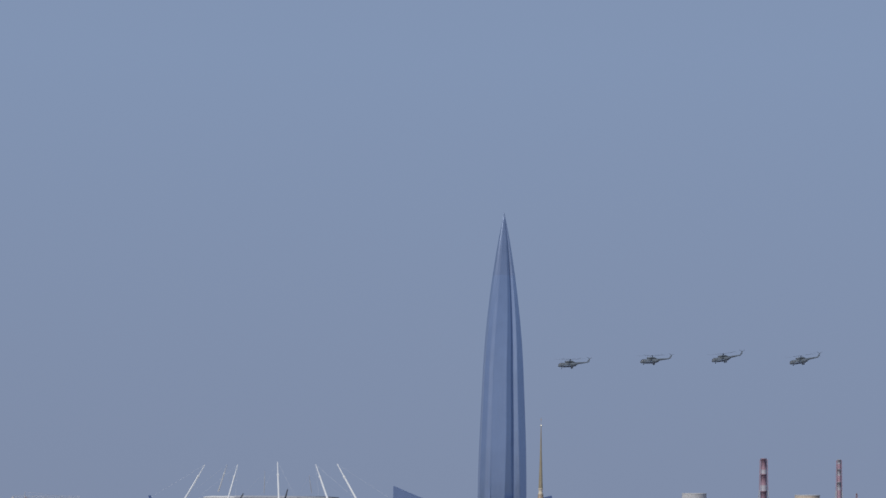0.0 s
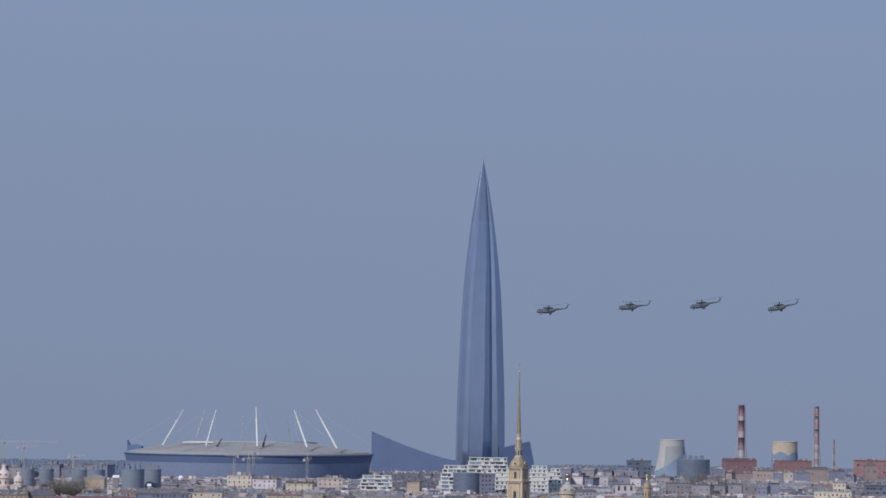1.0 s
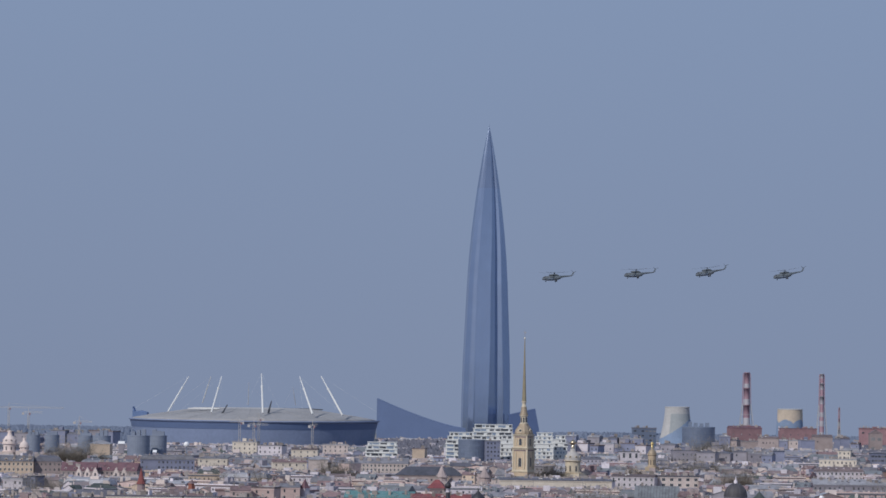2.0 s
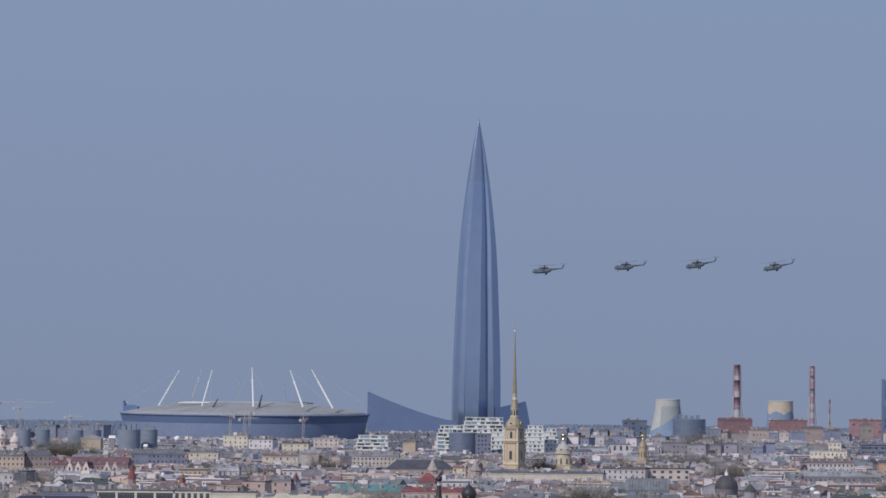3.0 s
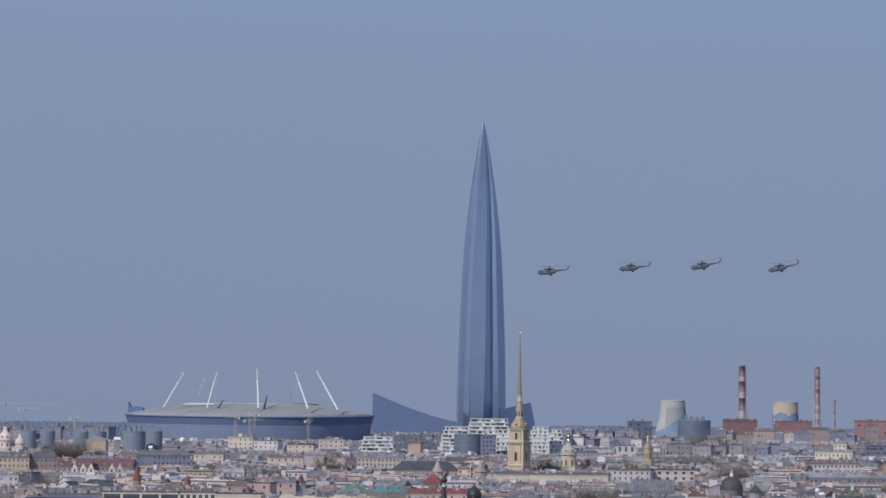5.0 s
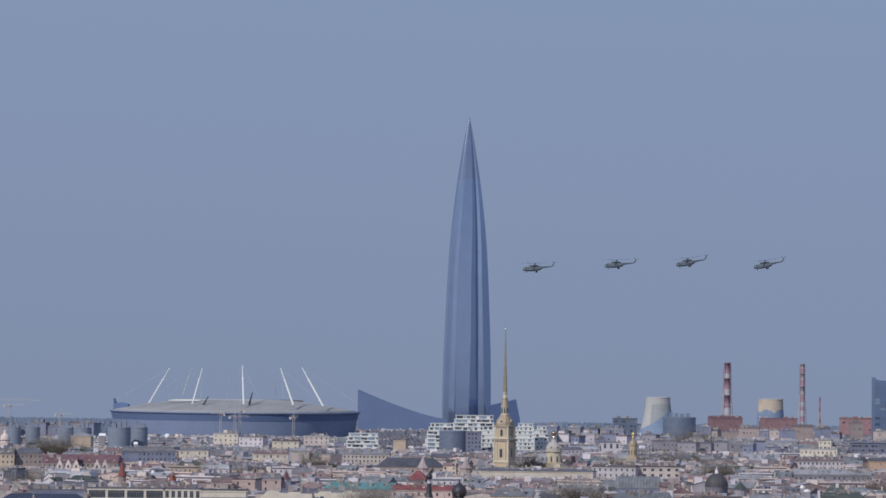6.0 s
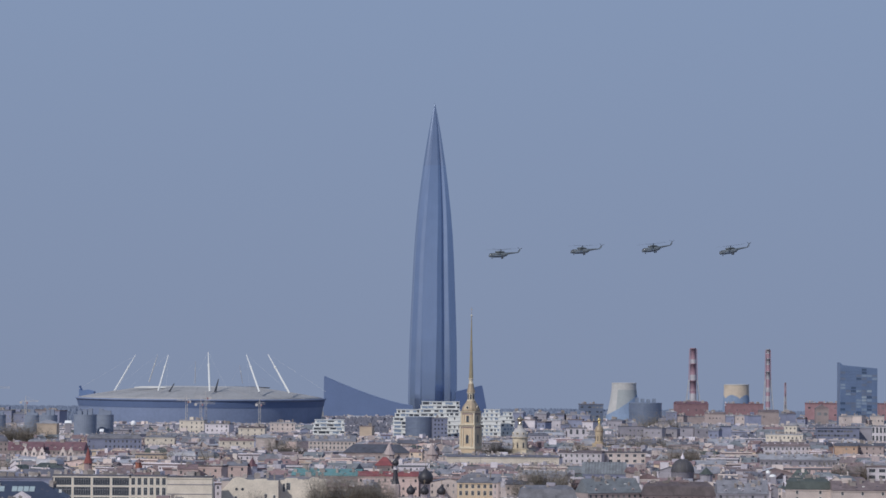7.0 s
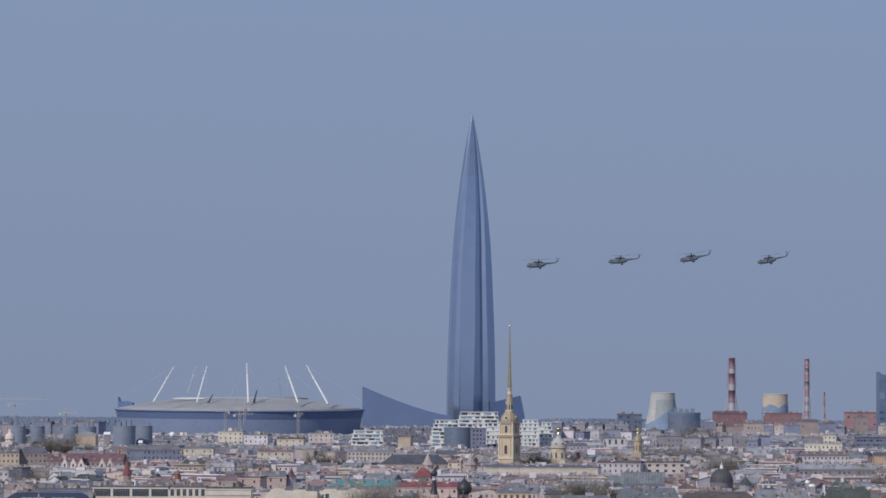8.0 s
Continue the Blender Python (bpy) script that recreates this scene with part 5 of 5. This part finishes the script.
# ---- tower cranes ----
def tower_crane(x, y, z, jib, counter, label):
    t = thing("tower_crane", pose(x, y, 0), label, "crane", "tower cranes")
    bm = B()
    s = 0.9
    for a, b in ((-s, -s), (s, -s), (s, s), (-s, s)):
        rod(bm, (a, b, 0), (a, b, z), 0.16, 0.16, 4)
    n = int(z / 3)
    for k in range(n):
        q = 1 if k % 2 else -1
        rod(bm, (-s * q, -s, k * 3), (s * q, -s, k * 3 + 3), 0.1, 0.1, 4)
        rod(bm, (-s * q, s, k * 3), (s * q, s, k * 3 + 3), 0.1, 0.1, 4)
    part("tower", bm, CRANE_YEL, t)
    bm = B()
    d = 1 if jib > 0 else -1
    for yy, zz2 in ((-0.7, 0), (0.7, 0), (0, 1.4)):
        rod(bm, (-d * counter, yy, z + zz2), (jib, yy, z + zz2), 0.15, 0.12, 4)
    for k in range(int(abs(jib) / 2)):
        rod(bm, (d * 2 * k, -0.7, z), (d * 2 * k + d, 0, z + 1.4), 0.08, 0.08, 4)
    part("jib", bm, CRANE_YEL, t)
    bm = B()
    rod(bm, (0, 0, z), (0, 0, z + 6), 0.4, 0.15, 4)
    rod(bm, (0, 0, z + 6), (jib * 0.7, 0, z + 1.4), 0.07, 0.07, 4)
    part("apex", bm, CRANE_YEL, t)
    bm = B()
    box(bm, -d * counter - 1.2, -d * counter + 1.2, -0.9, 0.9, z - 2, z + 0.4)
    part("counterweight", bm, CRANE_YEL, t)
    bm = B()
    box(bm, 0.9, 2.4, -1.6, -0.2, z - 2.2, z - 0.2)
    part("cab", bm, BRICK_RED, t)


tower_crane(-512.33, 3600, 48.07, 64, 14, "pale tower crane with a long jib")
tower_crane(-475.75, 3500, 43.84, 16, 6, "pale tower crane with a short jib")
tower_crane(-394.34, 3300, 37.67, 14, 5, "pale tower crane with a short jib")
tower_crane(-202.97, 3000, 44.92, -10, 3, "thin pale tower crane before the stadium")
tower_crane(-189.92, 3010, 42.14, 14, 5, "thin pale tower crane before the stadium")
tower_crane(-185.6, 3020, 48.07, -12, 4, "thin pale tower crane before the stadium")
tower_crane(-132.38, 3000, 42.32, 5, 3, "thin pale tower crane before the stadium")


# ---- helicopters ----
def helicopter(m):
    """A twin-engined transport helicopter, its nose to -x."""
    t = thing("helicopter", m, "olive military transport helicopter in flight", "helicopter", "four helicopters in line")

    def hull(name, stations, material, parent, k=14):
        bm = B()
        rings(bm, [[(x, ry * math.cos(2 * math.pi * i / k), zc + rz * math.sin(2 * math.pi * i / k)) for i in range(k)] for x, zc, ry, rz in stations], smooth=True)
        return part(name, bm, material, parent)

    body = hull("fuselage", [(-8.2, -0.5, 0.1, 0.1), (-8.0, -0.45, 0.7, 0.7), (-7.2, -0.2, 1.1, 1.15), (-6.0, 0, 1.25, 1.4), (-2, 0, 1.3, 1.5), (1.6, 0, 1.3, 1.5), (3.4, 0.3, 1.0, 1.2), (4.6, 0.75, 0.6, 0.7)], HAZED_OLIVE, t)
    hull("belly", [(-6.4, -0.75, 0.4, 0.4), (-5.5, -0.7, 1.05, 0.95), (1.5, -0.7, 1.05, 0.95), (3.0, -0.2, 0.5, 0.5)], BELLY, t)
    hull("tail_boom", [(4.0, 0.8, 0.65, 0.75), (7.5, 1.05, 0.45, 0.5), (11.0, 1.3, 0.28, 0.32), (11.6, 1.4, 0.2, 0.26)], HAZED_OLIVE, t)
    hull("engine_cowling", [(-3.6, 1.9, 0.35, 0.25), (-3.2, 2.0, 0.85, 0.55), (-1, 2.1, 0.95, 0.65), (1.2, 2.0, 0.9, 0.6), (2.8, 1.5, 0.4, 0.3)], HAZED_OLIVE, t)
    for s in (-1, 1):
        bm = B()
        rod(bm, (-3.7, 0.5 * s, 2.05), (-3.0, 0.5 * s, 2.05), 0.3, 0.34, 10)
        part("engine_intake", bm, DARKMET, t)
        bm = B()
        rod(bm, (-4.8, 1.55 * s, -0.6), (-0.4, 1.55 * s, -0.6), 0.42, 0.42, 10)
        part("fuel_tank", bm, BELLY, t)
        bm = B()
        rod(bm, (0.2, 1.2 * s, -0.4), (0.8, 2.2 * s, -2.0), 0.12, 0.1)
        rod(bm, (0.8, 1.0 * s, -1.2), (0.8, 2.2 * s, -2.0), 0.1, 0.1)
        leg = part("main_gear_strut", bm, DARKMET, t)
        bm = B()
        rod(bm, (0.8, 2.1 * s, -2.1), (0.8, 2.45 * s, -2.1), 0.45, 0.45, 14)
        part("wheel", bm, RUBBER, leg)
        for k in range(5):
            bm = B()
            lathe(bm, [(0.24, -0.03), (0.24, 0.03)], 12)
            p = part("porthole", bm, PANE, body)
            p.location, p.rotation_euler = (-4.4 + k * 1.3, 1.30 * s, 0.4), (math.pi / 2, 0, 0)
    bm = B()
    rod(bm, (-5.8, 0, -1.2), (-5.9, 0, -2.0), 0.12, 0.1)
    leg = part("nose_gear_strut", bm, DARKMET, t)
    bm = B()
    rod(bm, (-5.9, -0.2, -2.1), (-5.9, 0.2, -2.1), 0.32, 0.32, 12)
    part("wheel", bm, RUBBER, leg)
    hull("cockpit_glass", [(-7.95, 0.05, 0.5, 0.25), (-7.5, 0.35, 0.98, 0.55), (-6.6, 0.55, 1.18, 0.75), (-6.0, 0.6, 1.2, 0.7)], PANE, t)
    bm = B()
    rings(bm, [[(10.6, -0.1, 1.3), (11.6, -0.1, 1.3), (11.6, 0.1, 1.3), (10.6, 0.1, 1.3)], [(12.3, -0.06, 3.6), (13.1, -0.06, 3.6), (13.1, 0.06, 3.6), (12.3, 0.06, 3.6)]])
    fin = part("tail_fin", bm, HAZED_OLIVE, t)
    for k in range(3):
        a = 2 * math.pi * k / 3 + 0.4
        bm = B()
        rod(bm, (12.6, 0.35, 3.5), (12.6 + 1.9 * math.cos(a), 0.35, 3.5 + 1.9 * math.sin(a)), 0.13, 0.1, 4)
        part("tail_rotor_blade", bm, DARKMET, fin)
    bm = B()
    box(bm, 9.4, 10.2, -1.4, 1.4, 1.2, 1.3)
    part("stabiliser", bm, HAZED_OLIVE, t)
    bm = B()
    lathe(bm, [(0.28, 2.4), (0.24, 3.2), (0.55, 3.3), (0.5, 3.6), (0.1, 3.75)], 12)
    hub = part("rotor_hub", bm, DARKMET, t)
    for k in range(5):
        a = 2 * math.pi * k / 5 + 0.25
        c, s = math.cos(a), math.sin(a)
        bm = B()
        rings(bm, [[(c * r - s * y, s * r + c * y, 3.45 + 0.0035 * r * r + z) for y, z in ((-0.24, -0.03), (0.24, -0.03), (0.24, 0.03), (-0.24, 0.03))] for r in (0.5, 4, 7.5, 10.4)])
        part("rotor_blade", bm, DARKMET, hub)
    return t


HD = 1870
heli = helicopter(pose(62.5, HD, 153.4, 0, -2, 6) @ Matrix.Scale(0.93, 4))
copy_thing(heli, pose(112.6, HD + 10, 156.4, 0, -2, 4))
copy_thing(heli, pose(155.1, HD, 157.7, 0, -7, 8))
copy_thing(heli, pose(204.2, HD + 20, 157.5, 0, -8, 5))


# ---- bare trees ----
def bare_tree(m, h, seed, label):
    rnd = random.Random(seed)
    t = thing("bare_tree", m, label, "tree", "bare spring trees")
    bm = B()
    rod(bm, (0, 0, 0), (0.2, 0, h * 0.35), 0.38, 0.26, 7)
    tips = []
    for k in range(8):
        a, up = rnd.uniform(0, 6.28), rnd.uniform(0.55, 0.9)
        mid = Vector((math.cos(a) * h * 0.16, math.sin(a) * h * 0.16, h * (0.3 + up * 0.3)))
        end = Vector((math.cos(a) * h * rnd.uniform(0.2, 0.36), math.sin(a) * h * rnd.uniform(0.2, 0.36), h * up))
        rod(bm, (0.2 * rnd.random(), 0, h * rnd.uniform(0.25, 0.36)), mid, 0.2, 0.13, 5)
        rod(bm, mid, end, 0.13, 0.05, 4)
        tips += [mid, end]
    part("trunk", bm, BARK, t)
    verts, faces = [], []
    for k in range(1500):
        base = tips[rnd.randrange(len(tips))]
        p = base + Vector((rnd.gauss(0, h * 0.085), rnd.gauss(0, h * 0.085), rnd.gauss(0.3, h * 0.09)))
        d = Vector((p.x * 0.6 + rnd.gauss(0, 1), p.y * 0.6 + rnd.gauss(0, 1), rnd.uniform(0.2, 2.0))).normalized() * rnd.uniform(0.5, 1.5)
        side = Vector((-d.y, d.x, rnd.uniform(-0.3, 0.3))).normalized() * 0.045
        b = len(verts)
        verts += [tuple(p - side), tuple(p + side), tuple(p + d), tuple(p + d * 0.5 + side * 5)]
        faces += [(b, b + 1, b + 2), (b, b + 3, b + 2)]
    me = bpy.data.meshes.new("crown")
    me.from_pydata(verts, [], faces)
    me.materials.append(TWIG)
    ob = new("crown", me)
    ob.parent = t
    return t


TREES = [bare_tree(pose(-20 + 6 * k, 1400, 0), 17 + 2 * k, 20 + k, "leafless brown tree between the houses") for k in range(3)]
rnd = random.Random(11)


def grove(x, y, w, top, low, n, d=30):
    """n bare trees whose crowns reach about the height top."""
    keep(x, y - d / 2, w, low)
    for k in range(n):
        s = top / 19.0 * rnd.uniform(0.78, 1.08)
        copy_thing(TREES[rnd.randrange(3)], pose(x + rnd.uniform(-w / 2, w / 2), y + rnd.uniform(-d / 2, d / 2), 0, 0, 0, rnd.uniform(0, 360)) @ Matrix.Scale(s, 4))


grove(-314.28, 2600, 38, 31.32, 0.0271, 18)
grove(-83.9, 2330, 25.54, 27.11, 0.0318, 12)
grove(-28.29, 1690, 33.96, 25.16, 0.0489, 15)
grove(-11.28, 1680, 15.35, 26.35, 0.0488, 8)
grove(-78.68, 1650, 12.06, 20.92, 0.0492, 4)
grove(76.36, 1760, 32.15, 27.76, 0.0456, 14)
grove(204.56, 2210, 28.26, 26.9, 0.0335, 12)
grove(76.13, 2420, 22.1, 26.05, 0.0319, 10)
grove(201.88, 2560, 42.09, 26.03, 0.0298, 10)
grove(-144, 2180, 43.81, 23.71, 0.0346, 12)
grove(-264.29, 2050, 22.47, 21.5, 0.0381, 8)
grove(297.5, 2020, 29.52, 24.99, 0.0366, 10)
grove(268.38, 3150, 34.53, 30.4, 0.0224, 8)
grove(137.4, 2450, 26.85, 23.1, 0.0313, 8)


# ---- the other houses of the city, row behind row ----
SPEC = [("cream", "grey", "gable"), ("white", "rust", "gable"), ("pink", "brown", "gable"), ("yellow", "grey", "hip"), ("tan", "rust", "gable"), ("grey", "dark", "mansard"),
        ("brown", "brown", "gable"), ("white", "pale", "flat"), ("cream", "brown", "mansard"), ("blue_grey", "grey", "flat"), ("tan", "dark", "gable"), ("white", "grey", "hip"),
        ("tan", "brown", "hip"), ("cream", "rust", "end_gable"), ("grey", "pale", "gable"), ("pink", "dark", "hip"), ("white", "brown", "end_gable"), ("cream", "pale", "flat"),
        ("brown", "rust", "mansard"), ("grey", "brown", "end_gable"), ("cream", "dark", "gable"), ("pink", "grey", "flat")]
WORDS = {"gable": "gabled", "hip": "hipped", "mansard": "mansard", "flat": "flat", "end_gable": "front-gabled"}


def ceiling(x, w, yy):
    """How high a house here may stand before it covers one of the open views; 0 where one stands already."""
    a, b, top = x / yy, (x + w) / yy, 99.0
    for o in OPEN:
        if b > o[0] and a < o[1]:
            if abs(yy - o[2]) < 20:
                return 0.0
            if yy < o[2]:
                top = min(top, 95 - o[3] * yy)
    return top


def kinds():
    r = random.Random(5)
    out = []
    for k, (wall, roof, kind) in enumerate(SPEC):
        w = r.uniform(13, 28) if kind != "end_gable" else r.uniform(10, 14)
        h = r.uniform(16.0, 21.5)
        out.append((house(pose(-260 + 26 * k, 1440, 0), w, 13, h, PLASTER[wall], ROOF[roof], kind, r.uniform(2.6, 4.6),
                          f"{wall.replace('_', '-')} plastered town house with a {roof} {WORDS[kind]} roof", storeys=5, chims=5 + k % 4, dormers=0 if kind == "flat" else (0, 2, 3, 4)[k % 4], hatches=1 + k % 4, antenna=k % 4 == 1,
                          group="town houses", seed=k, attic=k % 2 == 0, firewall=(0, 1, -1)[k % 3]), w, h))
    return out


KINDS = kinds()
rnd = random.Random(23)
NEAR = 1830.0
y = 1560.0
while y < NEAR:
    x = -0.172 * y
    while x < 0.186 * y:
        ob, w, h = KINDS[rnd.randrange(len(KINDS))]
        sx, sz = rnd.uniform(0.7, 1.15), rnd.uniform(0.88, 1.08)
        yy = y + rnd.uniform(-12, 12)
        sz = min(sz, ceiling(x, w * sx, yy) / (h + 7.5))
        if sz < 0.45:
            x += 6
            continue
        copy_thing(ob, pose(x + w * sx / 2, yy, 0, 0, 0, rnd.choice((-28, -14, 0, 0, 10, 20))) @ Matrix.Diagonal((sx, 1, sz, 1)))
        x += w * sx + rnd.choice((0.5, 0.5, 2, 5, 12))
    y += 30


# beyond, too many and too small to count: one mass of house bodies, roofs, windows and chimneys
class Mass:
    def __init__(self, materials):
        self.mats, self.v, self.f, self.m = materials, [], [], []

    def block(self, c, s, x0, x1, y0, y1, z0, z1, mi):
        self.shape(c, s, [(x0, y0, z0), (x1, y0, z0), (x1, y1, z0), (x0, y1, z0), (x0, y0, z1), (x1, y0, z1), (x1, y1, z1), (x0, y1, z1)],
                   ((4, 5, 6, 7), (0, 1, 5, 4), (1, 2, 6, 5), (2, 3, 7, 6), (3, 0, 4, 7)), mi)

    def shape(self, c, s, pts, faces, mi):
        b = len(self.v)
        self.v += [(c[0] + x * s[0] - y * s[1], c[1] + x * s[1] + y * s[0], z) for x, y, z in pts]
        self.f += [tuple(b + i for i in q) for q in faces]
        self.m += [mi] * len(faces)

    def done(self, name, label):
        me = bpy.data.meshes.new(name)
        me.from_pydata(self.v, [], self.f)
        for m in self.mats:
            me.materials.append(m)
        me.polygons.foreach_set("material_index", self.m)
        return tagged(new(name, me), label, "houses", kind="stuff")


WALLS = ["cream", "white", "pink", "yellow", "tan", "grey", "brown", "blue_grey", "white", "cream", "grey", "tan", "brown"]
TOPS = ["grey", "dark", "rust", "brown", "pale", "grey", "dark", "brown", "slate", "rust", "green"]
mass = Mass([PLASTER[k] for k in WALLS] + [ROOF[k] for k in TOPS] + [PANE, CHIM, CURTAIN])
NW, NT = len(WALLS), len(TOPS)
GLASS, STACK, BLIND = NW + NT, NW + NT + 1, NW + NT + 2
HAZE_WALLS = [1, 5, 7, 7, 10, 4]                                 # greyed, bluish walls put the distance haze into the outer districts
HAZE_TOPS = [0, 1, 4, 5, 6, 8]


def mass_house(c, a, w, d, h, rise, wi, ri):
    """One house of the mass: body, roof, windows of the upper storeys, stacks, hatches, firewall and stair head."""
    s, e = (math.cos(a), math.sin(a)), 0.5
    p = w / 2 + e
    mass.block(c, s, -w / 2, w / 2, -d, d, 0, h, wi)
    shape = rnd.random()
    if rise < 1:
        mass.block(c, s, -p, p, -d - e, d + e, h, h + rise, ri)
        mass.block(c, s, -p, p, -d - e, -d - e + 0.4, h + rise, h + rise + 0.7, wi)
    elif shape < 0.22:                                     # gable to the front
        mass.shape(c, s, [(-p, -d - e, h), (p, -d - e, h), (0, -d - e, h + rise), (-p, d, h), (p, d, h), (0, d, h + rise)], ((0, 2, 5, 3), (1, 4, 5, 2)), ri)
        mass.shape(c, s, [(-p, -d, h), (p, -d, h), (0, -d, h + rise), (-p, d - 0.2, h), (p, d - 0.2, h), (0, d - 0.2, h + rise)], ((0, 1, 2), (3, 5, 4)), wi)
    elif shape < 0.42:                                     # mansard
        q = rise * 0.7
        mass.shape(c, s, [(-p, -d - e, h), (p, -d - e, h), (p, d + e, h), (-p, d + e, h), (-p + 1.2, -d + 1.2, h + q), (p - 1.2, -d + 1.2, h + q), (p - 1.2, d - 1.2, h + q), (-p + 1.2, d - 1.2, h + q),
                          (-p + 2.5, 0, h + rise), (p - 2.5, 0, h + rise)], ((0, 1, 5, 4), (1, 2, 6, 5), (2, 3, 7, 6), (3, 0, 4, 7), (4, 5, 9, 8), (6, 7, 8, 9), (5, 6, 9), (7, 4, 8)), ri)
    else:
        k = rnd.choice((0.0, 0.0, min(3.0, w / 3)))
        mass.shape(c, s, [(-p, -d - e, h), (p, -d - e, h), (p, d + e, h), (-p, d + e, h), (-p + k, 0, h + rise), (p - k, 0, h + rise)], ((0, 1, 5, 4), (2, 3, 4, 5), (1, 2, 5), (3, 0, 4)), ri)
    if rnd.random() < 0.75:
        n, sh = max(2, int(w / rnd.uniform(2.8, 4.2))), rnd.uniform(3.2, 3.9)
        ww, wh = rnd.uniform(0.45, 0.75), rnd.uniform(1.3, 2.0)
        for st in range(3):
            z = h - sh * (st + 0.75)
            for q in range(n):
                if rnd.random() < 0.8 and z > 1:
                    xx = -w / 2 + w * (q + 0.5) / n
                    mass.block(c, s, xx - ww, xx + ww, -d - 0.06, -d, z, z + wh, GLASS if rnd.random() < 0.6 else BLIND)
    for q in range(rnd.randrange(1, 3 + int(w / 6))):
        xx, cw, yy = rnd.uniform(-w / 2 + 0.8, w / 2 - 0.8), rnd.choice((0.4, 0.6, 1.0, 1.8)), rnd.uniform(-0.6, 0.4) * d
        mass.block(c, s, xx - cw, xx + cw, yy - 0.4, yy + 0.4, h, h + rise * (1 - abs(yy) / d) + rnd.uniform(0.7, 2.2), STACK if rnd.random() < 0.6 else rnd.choice((wi, ri, 5, 6)))
    for q in range(rnd.randrange(0, 5)):                   # dormers and hatches
        xx, hw = rnd.uniform(-w / 2 + 1, w / 2 - 1), rnd.uniform(0.4, 0.9)
        z1 = h + rise * 0.35 + rnd.uniform(0.4, 1.3)
        mass.block(c, s, xx - hw, xx + hw, -d + 1.0, -d + 3.0, h - 0.5, z1, rnd.choice((5, NW + 1, wi, ri, ri)))
        mass.block(c, s, xx - hw * 0.6, xx + hw * 0.6, -d + 0.94, -d + 1.0, z1 - 1.0, z1 - 0.2, GLASS)
    if rnd.random() < 0.45:                                # firewall above the roof
        fx = rnd.choice((-1, 1)) * (w / 2 - 0.3)
        mass.block(c, s, fx - 0.35, fx + 0.35, -d + 0.5, d - 0.5, h, h + rise * 0.7 + 0.5, rnd.choice((0, 1, 4, 5, 6)))
    if rnd.random() < 0.3:
        xx, cw = rnd.uniform(-w / 4, w / 4), rnd.uniform(1.2, 3.2)
        mass.block(c, s, xx - cw, xx + cw, -3, 3, h, h + rise + rnd.uniform(0.5, 2.6), rnd.choice((0, 1, 4, 5, 10)))
    if rnd.random() < 0.2:                                 # aerial
        xx = rnd.uniform(-w / 3, w / 3)
        mass.block(c, s, xx - 0.07, xx + 0.07, -0.07, 0.07, h, h + rise + rnd.uniform(3, 5), NW + 1)


while y < 3950:
    far = y > 3300
    x = -0.172 * y
    while x < 0.186 * y:
        w = rnd.choice((rnd.uniform(8, 14), rnd.uniform(13, 24), rnd.uniform(20, 38))) * (1.3 if far else 1)
        h = (17.2 + 1.6 * noise.noise((x / 90, y / 60, 2.0)) + rnd.uniform(-2.4, 1.8)) * (0.62 if far else 1)
        if y < 2750 and rnd.random() < 0.05:
            h += rnd.uniform(2, 4.5)
        yy = y + rnd.uniform(-11, 11)
        rise = rnd.choice((0.6, 0.8, 2.2, 2.8, 3.4, 4.4))
        top = ceiling(x, w, yy)
        if top < 9:
            x += 5
            continue
        h = min(h, top - rise - 2.3)
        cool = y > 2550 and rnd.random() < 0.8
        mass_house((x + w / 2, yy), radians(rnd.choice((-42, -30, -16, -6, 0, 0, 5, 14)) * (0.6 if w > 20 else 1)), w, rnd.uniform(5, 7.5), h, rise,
                   rnd.choice(HAZE_WALLS) if cool else rnd.randrange(NW), NW + (rnd.choice(HAZE_TOPS) if cool else rnd.randrange(NT)))
        x += w * 0.93 + rnd.choice((0, 0, 0.5, 2, 5, 11))
    y += 25 if y < 2750 else 34 if not far else 50
mass.done("far_town_houses", "mass of plastered town houses with metal roofs and chimneys")
